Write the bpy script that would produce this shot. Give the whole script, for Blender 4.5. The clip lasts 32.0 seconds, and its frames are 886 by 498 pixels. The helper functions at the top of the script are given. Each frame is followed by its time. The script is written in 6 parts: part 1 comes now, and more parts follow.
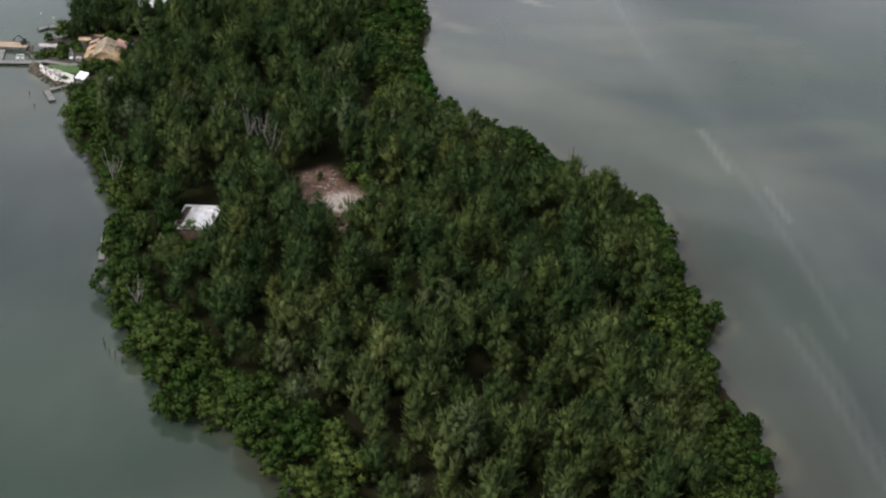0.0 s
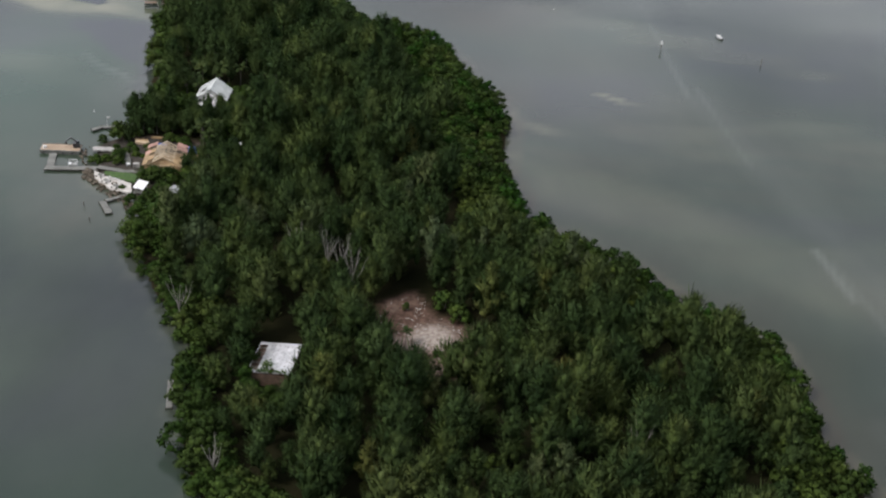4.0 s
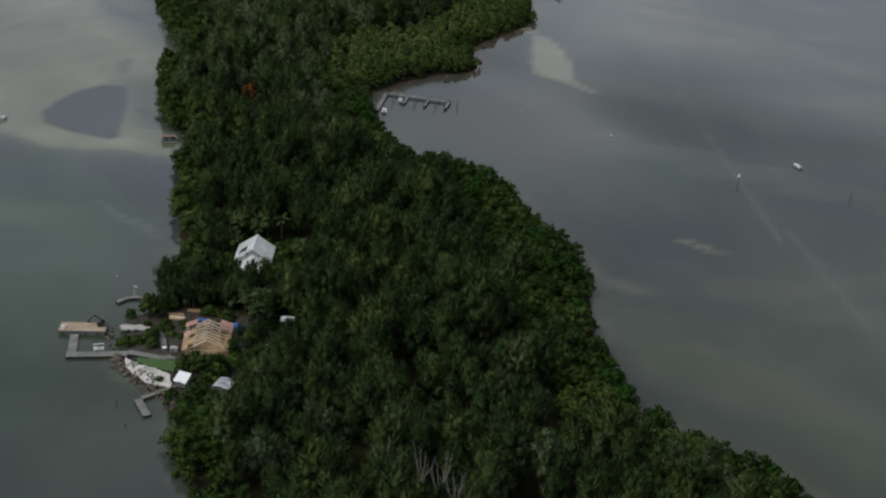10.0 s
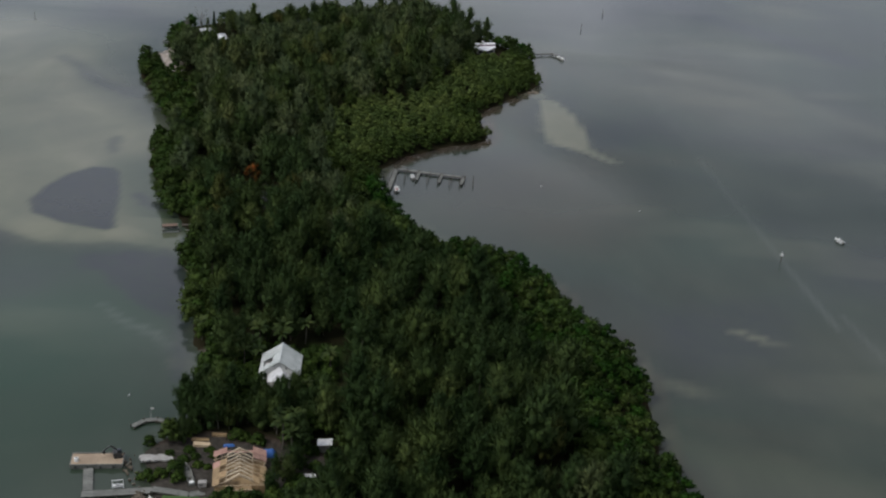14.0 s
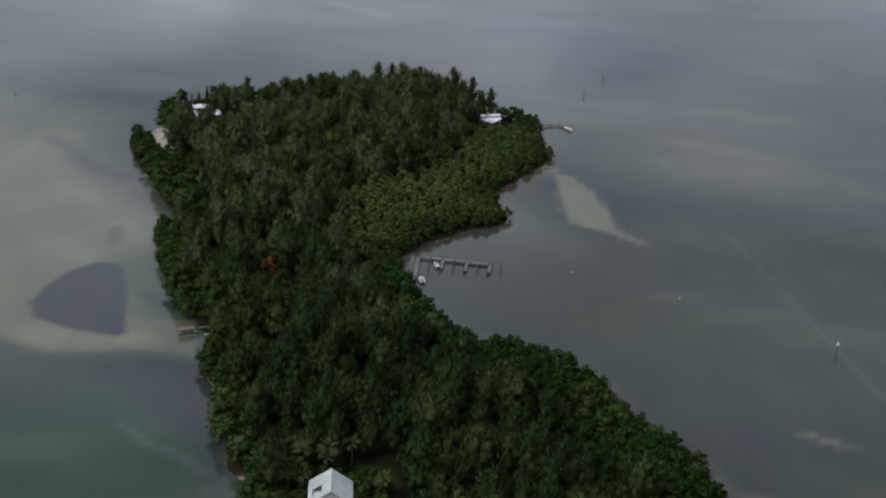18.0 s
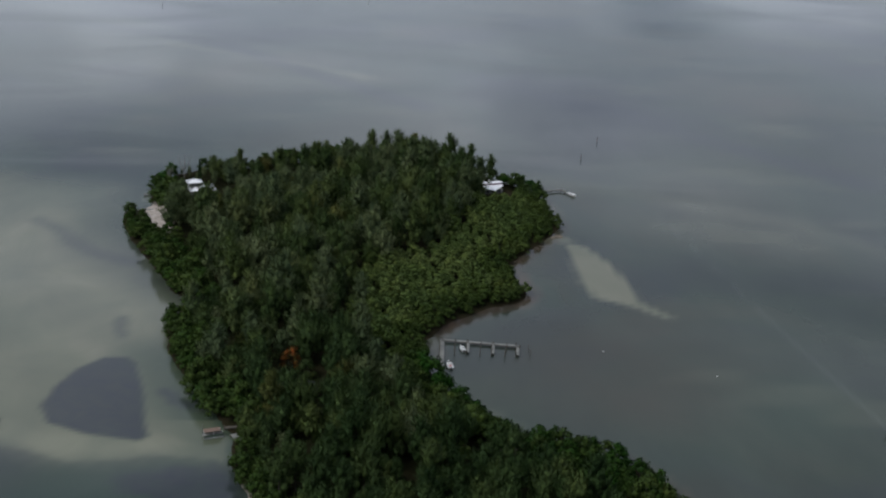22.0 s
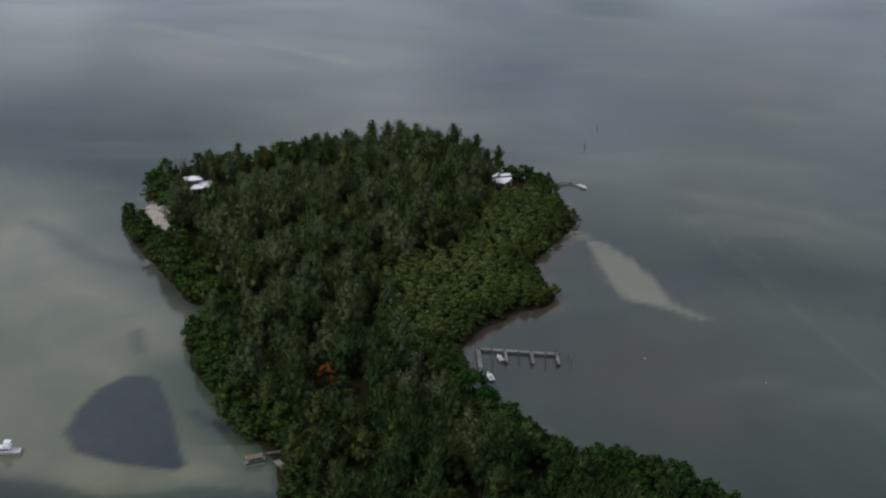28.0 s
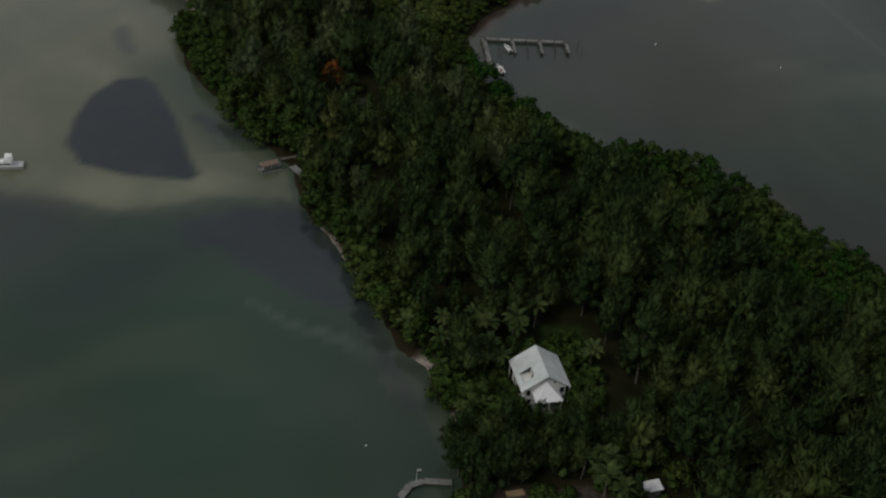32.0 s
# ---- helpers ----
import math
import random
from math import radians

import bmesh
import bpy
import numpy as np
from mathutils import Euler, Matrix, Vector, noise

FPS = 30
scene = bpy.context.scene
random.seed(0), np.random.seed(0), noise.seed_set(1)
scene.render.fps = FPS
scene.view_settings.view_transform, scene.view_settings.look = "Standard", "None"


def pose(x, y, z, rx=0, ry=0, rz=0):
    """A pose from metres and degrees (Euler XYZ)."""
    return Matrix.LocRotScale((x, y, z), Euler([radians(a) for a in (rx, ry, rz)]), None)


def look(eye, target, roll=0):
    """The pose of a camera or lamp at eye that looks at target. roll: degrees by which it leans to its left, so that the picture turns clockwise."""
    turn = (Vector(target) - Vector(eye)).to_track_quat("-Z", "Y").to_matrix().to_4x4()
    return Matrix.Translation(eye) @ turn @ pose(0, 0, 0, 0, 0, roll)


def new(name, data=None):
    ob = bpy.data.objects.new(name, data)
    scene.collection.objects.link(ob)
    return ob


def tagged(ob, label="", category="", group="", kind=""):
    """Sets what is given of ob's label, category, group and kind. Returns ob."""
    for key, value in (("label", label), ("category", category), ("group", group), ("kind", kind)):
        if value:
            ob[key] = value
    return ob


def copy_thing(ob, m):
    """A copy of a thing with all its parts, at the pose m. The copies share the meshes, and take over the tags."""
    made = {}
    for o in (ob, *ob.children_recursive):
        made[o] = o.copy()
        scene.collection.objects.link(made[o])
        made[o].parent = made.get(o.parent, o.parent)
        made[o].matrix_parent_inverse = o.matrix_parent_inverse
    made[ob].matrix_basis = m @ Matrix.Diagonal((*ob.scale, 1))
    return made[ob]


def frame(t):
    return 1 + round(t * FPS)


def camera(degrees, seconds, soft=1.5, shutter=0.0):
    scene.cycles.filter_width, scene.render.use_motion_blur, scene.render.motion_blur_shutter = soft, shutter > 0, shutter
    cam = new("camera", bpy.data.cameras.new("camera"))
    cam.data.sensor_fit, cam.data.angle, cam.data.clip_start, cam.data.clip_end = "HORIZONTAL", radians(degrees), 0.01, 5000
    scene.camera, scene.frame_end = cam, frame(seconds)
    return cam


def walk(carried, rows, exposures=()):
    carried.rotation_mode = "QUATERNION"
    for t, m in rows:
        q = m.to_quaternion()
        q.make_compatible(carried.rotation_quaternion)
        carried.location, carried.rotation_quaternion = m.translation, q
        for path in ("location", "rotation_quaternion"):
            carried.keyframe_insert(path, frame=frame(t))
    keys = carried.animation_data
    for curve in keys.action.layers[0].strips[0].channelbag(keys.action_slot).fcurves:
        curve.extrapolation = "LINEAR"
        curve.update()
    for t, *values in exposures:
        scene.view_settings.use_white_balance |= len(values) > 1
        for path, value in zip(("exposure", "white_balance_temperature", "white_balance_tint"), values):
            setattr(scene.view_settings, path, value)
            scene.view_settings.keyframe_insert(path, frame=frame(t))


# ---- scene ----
# An island of casuarinas and mangroves seen from a helicopter about 200 m up.
import itertools

cam = camera(38.0, 32.0, soft=2.2)
# seconds, eye x, y, z, yaw (left of +y), pitch, roll
ROWS = [
    (0.0, 0.03, 0.01, 189.81, 2.32, -32.37, 4.25),
    (0.5, -2.67, 5.07, 189.52, 2.73, -32.09, 4.18),
    (1.0, -5.50, 10.17, 189.28, 2.96, -31.81, 4.18),
    (1.5, -8.51, 15.29, 189.09, 3.08, -31.52, 4.15),
    (2.0, -11.77, 20.40, 188.89, 3.19, -31.24, 4.13),
    (2.5, -15.19, 25.52, 188.68, 3.28, -30.94, 4.19),
    (3.0, -18.59, 30.69, 188.49, 3.36, -30.65, 4.26),
    (3.5, -21.98, 35.87, 188.30, 3.40, -30.37, 4.26),
    (5.5, -35.61, 56.92, 187.43, 3.29, -29.21, 4.34),
    (6.0, -39.11, 62.21, 187.18, 3.31, -28.93, 4.27),
    (6.5, -42.63, 67.51, 187.03, 3.20, -28.66, 4.23),
    (7.0, -46.14, 72.80, 186.97, 3.05, -28.39, 4.25),
    (7.5, -49.58, 78.16, 187.03, 2.94, -28.13, 4.19),
    (8.0, -52.98, 83.46, 187.12, 2.82, -27.90, 4.20),
    (8.5, -56.33, 88.66, 187.17, 2.54, -27.64, 4.22),
    (9.0, -59.58, 93.78, 187.20, 2.25, -27.37, 4.25),
    (9.5, -62.74, 98.86, 187.30, 1.97, -27.19, 4.29),
    (10.0, -65.88, 103.91, 187.39, 1.71, -27.05, 4.32),
    (10.5, -69.14, 108.90, 187.48, 1.44, -26.97, 4.37),
    (11.0, -72.57, 113.77, 187.60, 1.14, -26.89, 4.34),
    (11.5, -76.09, 118.52, 187.64, 0.83, -26.71, 4.28),
    (12.0, -79.59, 123.16, 187.67, 0.55, -26.45, 4.16),
    (12.5, -83.01, 127.75, 187.73, 0.27, -26.18, 4.13),
    (13.0, -86.44, 132.22, 187.77, 0.00, -25.90, 4.11),
    (13.5, -89.89, 136.72, 187.90, -0.27, -25.63, 4.09),
    (14.0, -93.50, 141.09, 188.03, -0.57, -25.35, 4.05),
    (14.5, -97.10, 145.45, 188.16, -0.88, -25.09, 3.88),
    (16.5, -111.21, 162.95, 188.20, -1.99, -23.97, 3.77),
    (17.0, -114.72, 167.12, 188.34, -2.29, -23.68, 3.84),
    (17.5, -118.54, 170.86, 188.56, -2.60, -23.40, 3.93),
    (18.0, -122.41, 174.41, 188.95, -2.93, -23.13, 3.84),
    (18.5, -126.19, 177.86, 189.46, -3.25, -22.87, 3.74),
    (19.0, -129.97, 181.19, 189.99, -3.58, -22.61, 3.71),
    (19.5, -133.64, 184.36, 190.47, -3.91, -22.36, 3.54),
    (20.0, -137.20, 187.33, 190.86, -4.26, -22.10, 3.50),
    (20.5, -140.72, 190.20, 191.24, -4.59, -21.83, 3.40),
    (21.0, -144.14, 193.08, 191.66, -4.92, -21.57, 3.43),
    (21.5, -147.42, 195.93, 192.07, -5.25, -21.32, 3.30),
    (22.0, -150.56, 198.70, 192.44, -5.59, -21.05, 3.32),
    (22.5, -153.58, 201.35, 192.71, -5.91, -20.80, 3.22),
    (23.0, -156.43, 203.88, 192.93, -6.24, -20.55, 3.34),
    (23.5, -159.18, 206.30, 193.14, -6.54, -20.31, 3.27),
    (24.0, -161.82, 208.63, 193.30, -6.83, -20.11, 3.23),
    (24.5, -164.35, 210.87, 193.40, -7.10, -19.96, 3.21),
    (26.5, -174.32, 219.64, 193.51, -8.00, -20.36, 3.35),
    (27.0, -176.85, 221.87, 193.48, -8.27, -20.76, 3.46),
    (27.5, -179.42, 224.19, 193.44, -8.54, -21.39, 3.62),
    (28.0, -182.07, 226.67, 193.34, -8.84, -22.18, 3.78),
    (28.5, -184.73, 229.55, 193.14, -9.14, -23.13, 3.78),
    (29.0, -187.16, 233.17, 192.84, -9.44, -24.17, 3.89),
    (29.5, -189.33, 237.41, 192.63, -9.74, -25.63, 3.92),
    (30.0, -191.84, 240.65, 192.47, -10.12, -27.57, 4.11),
    (30.5, -194.71, 242.90, 192.45, -10.53, -29.66, 4.22),
    (31.0, -197.70, 244.77, 192.59, -11.12, -31.99, 4.31),
    (31.5, -200.78, 246.57, 192.80, -12.12, -34.41, 4.47),
    (32.0, -203.99, 248.59, 193.03, -13.73, -36.86, 4.76),
]
EXPOSURES = [(0.0, 0.86, 6700, 12), (3.5, 0.72, 6650, 12), (6.0, 0.16, 6550, 10), (9.0, -0.05, 6450, 9), (14.0, -0.03, 6450, 9), (18.0, -0.05, 6200, 9),
             (28.0, -0.1, 6150, 8), (29.4, -0.32, 6400, 8), (30.0, -0.46, 6450, 8), (31.0, -0.58, 6550, 8), (32.0, -0.72, 6700, 8)]
walk(cam, [(t, pose(x, y, z, 90 + pitch, 0, yaw) @ pose(0, 0, 0, 0, 0, roll)) for t, x, y, z, yaw, pitch, roll in ROWS], EXPOSURES)

# ---- world and light: a bright overcast sky, thin sun from the south-west ----
SUN_ELEV, SUN_AZ = 50.0, 238.0
world = bpy.data.worlds.new("overcast_sky")
scene.world = world
world.use_nodes = True
wn, wl = world.node_tree.nodes, world.node_tree.links
wn.clear()
w_out, w_bg = wn.new("ShaderNodeOutputWorld"), wn.new("ShaderNodeBackground")
w_sky = wn.new("ShaderNodeTexSky")
w_sky.sky_type, w_sky.sun_disc = "NISHITA", False
w_sky.sun_elevation, w_sky.sun_rotation = radians(SUN_ELEV), radians(SUN_AZ)
w_sky.air_density, w_sky.dust_density = 1.0, 3.0
w_geo = wn.new("ShaderNodeTexCoord")
w_map = wn.new("ShaderNodeMapping")
w_map.inputs["Scale"].default_value = (1.0, 1.0, 4.5)
w_noise = wn.new("ShaderNodeTexNoise")
w_noise.inputs["Scale"].default_value, w_noise.inputs["Detail"].default_value = 3.2, 6.0
w_noise.inputs["Distortion"].default_value = 0.6
w_ramp = wn.new("ShaderNodeValToRGB")
w_ramp.color_ramp.elements[0].position, w_ramp.color_ramp.elements[0].color = 0.38, (3.05, 3.27, 3.9, 1)
w_ramp.color_ramp.elements[1].position, w_ramp.color_ramp.elements[1].color = 0.62, (7.3, 7.52, 8.2, 1)
w_mix = wn.new("ShaderNodeMix")
w_mix.data_type = "RGBA"
w_mix.inputs[0].default_value = 0.85
wl.new(w_geo.outputs["Generated"], w_map.inputs["Vector"])
wl.new(w_map.outputs["Vector"], w_noise.inputs["Vector"])
wl.new(w_noise.outputs["Fac"], w_ramp.inputs["Fac"])
wl.new(w_sky.outputs["Color"], w_mix.inputs[6])
wl.new(w_ramp.outputs["Color"], w_mix.inputs[7])
w_dot = wn.new("ShaderNodeVectorMath")
w_dot.operation = "DOT_PRODUCT"
w_dot.inputs[1].default_value = (-0.80, 0.52, -0.12)
wl.new(w_geo.outputs["Generated"], w_dot.inputs[0])
w_glow = wn.new("ShaderNodeMapRange")
w_glow.inputs["From Min"].default_value, w_glow.inputs["From Max"].default_value = -0.2, 1.0
w_glow.inputs["To Min"].default_value, w_glow.inputs["To Max"].default_value = 0.88, 1.68
wl.new(w_dot.outputs["Value"], w_glow.inputs["Value"])
w_tint = wn.new("ShaderNodeVectorMath")
w_tint.operation = "SCALE"
wl.new(w_mix.outputs[2], w_tint.inputs[0])
wl.new(w_glow.outputs["Result"], w_tint.inputs["Scale"])
wl.new(w_tint.outputs["Vector"], w_bg.inputs["Color"])
w_bg.inputs["Strength"].default_value = 0.121
wl.new(w_bg.outputs["Background"], w_out.inputs["Surface"])

sun = new("sun", bpy.data.lights.new("sun", "SUN"))
sun.data.energy, sun.data.angle, sun.data.color = 1.7, radians(16), (1.0, 0.96, 0.9)
a, e = radians(SUN_AZ), radians(SUN_ELEV)
sun.matrix_world = look((0, 0, 0), (-math.sin(a) * math.cos(e), -math.cos(a) * math.cos(e), -math.sin(e)))


# ---- helpers of this scene ----
def part(name, bm, material, parent=None, label="", smooth=False):
    """Links a bmesh as one mesh object, under a thing or a part if one is given."""
    me = bpy.data.meshes.new(name)
    bm.to_mesh(me)
    bm.free()
    me.materials.append(material)
    if smooth:
        me.polygons.foreach_set("use_smooth", [True] * len(me.polygons))
    ob = new(name, me)
    ob.parent = parent
    if label:
        tagged(ob, label)
    return ob


def empty(name, m, label, category, group="", kind=""):
    ob = new(name)
    ob.empty_display_size = 0.5
    ob.matrix_basis = m
    return tagged(ob, label, category, group, kind)


def box(bm, x0, y0, z0, x1, y1, z1, m=None):
    r = bmesh.ops.create_cube(bm, size=1.0)
    mm = Matrix.Translation(((x0 + x1) / 2, (y0 + y1) / 2, (z0 + z1) / 2)) @ Matrix.Diagonal((x1 - x0, y1 - y0, z1 - z0, 1))
    bmesh.ops.transform(bm, matrix=(m @ mm) if m else mm, verts=r["verts"])
    return r["verts"]


def bar(bm, p, q, w, h):
    """A straight timber of section w x h from p to q."""
    p, q = Vector(p), Vector(q)
    d = q - p
    r = bmesh.ops.create_cube(bm, size=1.0)
    m = Matrix.Translation((p + q) / 2) @ d.to_track_quat("X", "Z").to_matrix().to_4x4() @ Matrix.Diagonal((d.length, w, h, 1))
    bmesh.ops.transform(bm, matrix=m, verts=r["verts"])


def rod(bm, p, q, r0, r1, sides=8):
    p, q = Vector(p), Vector(q)
    d = q - p
    r = bmesh.ops.create_cone(bm, cap_ends=True, segments=sides, radius1=r0, radius2=r1, depth=d.length)
    bmesh.ops.transform(bm, matrix=Matrix.Translation((p + q) / 2) @ d.to_track_quat("Z", "Y").to_matrix().to_4x4(), verts=r["verts"])


def slab(bm, pts, thick):
    """A flat or sloping sheet through pts (in order round), thick metres downwards."""
    top = [bm.verts.new(p) for p in pts]
    low = [bm.verts.new((p[0], p[1], p[2] - thick)) for p in pts]
    bm.faces.new(top)
    bm.faces.new(low[::-1])
    for i in range(len(pts)):
        j = (i + 1) % len(pts)
        bm.faces.new((top[j], top[i], low[i], low[j]))
    bmesh.ops.recalc_face_normals(bm, faces=bm.faces)


def mesh_np(name, co, quads, material, attrs=(), smooth=False, normals=None):
    """A mesh from numpy arrays: vertices, quads and vertex attributes (name, values)."""
    me = bpy.data.meshes.new(name)
    n = len(quads)
    k = quads.shape[1]
    me.vertices.add(len(co))
    me.vertices.foreach_set("co", np.ascontiguousarray(co, np.float32).ravel())
    me.loops.add(n * k)
    me.loops.foreach_set("vertex_index", np.ascontiguousarray(quads, np.int32).ravel())
    me.polygons.add(n)
    me.polygons.foreach_set("loop_start", np.arange(0, n * k, k, dtype=np.int32))
    if smooth:
        me.polygons.foreach_set("use_smooth", np.ones(n, bool))
    if normals is not None:
        at = me.attributes.new("custom_normal", "FLOAT_VECTOR", "POINT")
        at.data.foreach_set("vector", np.ascontiguousarray(normals, np.float32).ravel())
    for key, values in attrs:
        at = me.attributes.new(key, "FLOAT", "POINT")
        at.data.foreach_set("value", np.ascontiguousarray(values, np.float32))
    me.update()
    me.validate()
    me.materials.append(material)
    return me


# ---- materials ----
def material(name, rough=0.7, metal=0.0):
    m = bpy.data.materials.new(name)
    m.use_nodes = True
    nt = m.node_tree
    b = nt.nodes["Principled BSDF"]
    b.inputs["Roughness"].default_value, b.inputs["Metallic"].default_value = rough, metal
    return m, nt, b


def noise_tex(nt, scale, detail=4.0, coord="pos", stretch=None, distort=0.0):
    if coord == "pos":
        src = nt.nodes.new("ShaderNodeNewGeometry").outputs["Position"]
    else:
        src = nt.nodes.new("ShaderNodeTexCoord").outputs["Object"]
    if stretch:
        mp = nt.nodes.new("ShaderNodeMapping")
        mp.inputs["Scale"].default_value = stretch[:3]
        if len(stretch) > 3:
            mp.inputs["Rotation"].default_value = (0, 0, radians(stretch[3]))
        nt.links.new(src, mp.inputs["Vector"])
        src = mp.outputs["Vector"]
    n = nt.nodes.new("ShaderNodeTexNoise")
    n.inputs["Scale"].default_value, n.inputs["Detail"].default_value = scale, detail
    n.inputs["Distortion"].default_value = distort
    nt.links.new(src, n.inputs["Vector"])
    return n.outputs["Fac"]


def ramp(nt, fac, stops):
    r = nt.nodes.new("ShaderNodeValToRGB")
    el = r.color_ramp.elements
    while len(el) < len(stops):
        el.new(0.5)
    for s, (p, c) in zip(el, stops):
        s.position, s.color = p, (*c, 1) if len(c) == 3 else c
    nt.links.new(fac, r.inputs["Fac"])
    return r.outputs["Color"]


def mix(nt, fac, c1, c2, blend="MIX"):
    m = nt.nodes.new("ShaderNodeMix")
    m.data_type, m.blend_type = "RGBA", blend
    for sock, v in ((m.inputs[0], fac), (m.inputs[6], c1), (m.inputs[7], c2)):
        if hasattr(v, "links") or hasattr(v, "is_linked"):
            nt.links.new(v, sock)
        elif isinstance(v, (int, float)):
            sock.default_value = v
        else:
            sock.default_value = (*v, 1)
    return m.outputs[2]


def attr(nt, name):
    n = nt.nodes.new("ShaderNodeAttribute")
    n.attribute_name = name
    return n.outputs["Fac"]


def bump(nt, b, height, strength, dist):
    n = nt.nodes.new("ShaderNodeBump")
    n.inputs["Strength"].default_value, n.inputs["Distance"].default_value = strength, dist
    nt.links.new(height, n.inputs["Height"])
    nt.links.new(n.outputs["Normal"], b.inputs["Normal"])


def plain(name, c0, c1, scale, rough=0.7, metal=0.0, bump_s=0.3, coord="obj", stretch=None, vary=0.0):
    """A surface between two colours, with coarse patches, fine grain and a little relief."""
    m, nt, b = material(name, rough, metal)
    coarse, fine = noise_tex(nt, scale, 5, coord, stretch), noise_tex(nt, scale * 9, 3, coord, stretch)
    base = ramp(nt, coarse, [(0.3, c0), (0.7, c1)])
    grain = ramp(nt, fine, [(0.25, (0.72, 0.72, 0.72)), (0.7, (1.0, 1.0, 1.0))])
    if vary:
        rnd = nt.nodes.new("ShaderNodeObjectInfo").outputs["Random"]
        base = mix(nt, 1.0, base, ramp(nt, rnd, [(0.0, (1 - vary,) * 3), (1.0, (1 + vary * 0.6,) * 3)]), "MULTIPLY")
    nt.links.new(mix(nt, 0.7, base, grain, "MULTIPLY"), b.inputs["Base Color"])
    bump(nt, b, fine, bump_s, 0.02)
    return m


def foliage(name, dark, mid, light, patch, tints=(), fluff=0.25, thin_share=0.18):
    """Leaves: tint that drifts over the woods, from tree to tree, and a little from leaf to leaf."""
    m, nt, b = material(name, 0.8)
    b.inputs["Specular IOR Level"].default_value = 0.12
    tree = noise_tex(nt, patch, 2)
    base = ramp(nt, tree, [(0.3, dark), (0.5, mid), (0.7, light)])
    rnd = nt.nodes.new("ShaderNodeNewGeometry").outputs["Random Per Island"]
    leaf = ramp(nt, rnd, [(0.0, (0.72, 0.74, 0.74)), (0.6, (1.0, 1.0, 0.98)), (1.0, (1.42, 1.34, 1.2))])
    c = mix(nt, 0.8, base, leaf, "MULTIPLY")
    spray = ramp(nt, noise_tex(nt, 0.4, 4), [(0.36, (0.7, 0.73, 0.74)), (0.5, (0.97, 0.97, 0.97)), (0.64, (1.35, 1.28, 1.2))])
    c = mix(nt, 0.8, c, spray, "MULTIPLY")
    if tints:
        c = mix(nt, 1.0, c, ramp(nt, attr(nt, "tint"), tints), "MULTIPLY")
    nt.links.new(c, b.inputs["Base Color"])
    bump(nt, b, noise_tex(nt, 2.4, 4, distort=0.5), 0.5, fluff)
    thin = nt.nodes.new("ShaderNodeBsdfTranslucent")
    nt.links.new(mix(nt, 1.0, c, (1.1, 1.1, 0.9), "MULTIPLY"), thin.inputs["Color"])
    both = nt.nodes.new("ShaderNodeMixShader")
    both.inputs[0].default_value = thin_share
    nt.links.new(b.outputs[0], both.inputs[1])
    nt.links.new(thin.outputs[0], both.inputs[2])
    nt.links.new(both.outputs[0], nt.nodes["Material Output"].inputs["Surface"])
    return m


# dark blue-green, grey-green, plain, olive, pale grey carrying distance haze, straw and brown crowns
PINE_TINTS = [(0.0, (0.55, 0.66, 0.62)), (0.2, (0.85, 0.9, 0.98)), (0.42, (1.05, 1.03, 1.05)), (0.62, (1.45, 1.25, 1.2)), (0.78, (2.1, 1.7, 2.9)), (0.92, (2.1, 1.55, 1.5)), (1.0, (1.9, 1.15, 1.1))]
# deep green at the waterline, then green, olive and pale olive inland, the palest greyed by painted haze
MANGROVE_TINTS = [(0.0, (0.38, 0.78, 0.30)), (0.25, (0.64, 0.74, 0.6)), (0.5, (1.02, 0.94, 1.0)), (0.75, (1.3, 1.16, 1.1)), (1.0, (2.05, 1.7, 2.3))]
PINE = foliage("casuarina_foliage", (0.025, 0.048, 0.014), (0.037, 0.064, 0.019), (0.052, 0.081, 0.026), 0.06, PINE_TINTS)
MANGROVE = foliage("mangrove_foliage", (0.029, 0.056, 0.012), (0.039, 0.070, 0.0145), (0.053, 0.085, 0.019), 0.05, MANGROVE_TINTS)
BARK = plain("grey_bark", (0.05, 0.045, 0.036), (0.12, 0.11, 0.09), 1.2, 0.9)


def broken(nt, mask, pattern, amount):
    """A mask whose soft borders are broken up by a pattern."""
    soft = nt.nodes.new("ShaderNodeMath")
    soft.operation = "MULTIPLY_ADD"
    nt.links.new(pattern, soft.inputs[0])
    soft.inputs[1].default_value, soft.inputs[2].default_value = 2.0 * amount, 1.0 - amount
    both = nt.nodes.new("ShaderNodeMath")
    both.operation, both.use_clamp = "MULTIPLY", True
    nt.links.new(mask, both.inputs[0])
    nt.links.new(soft.outputs[0], both.inputs[1])
    return both.outputs[0]


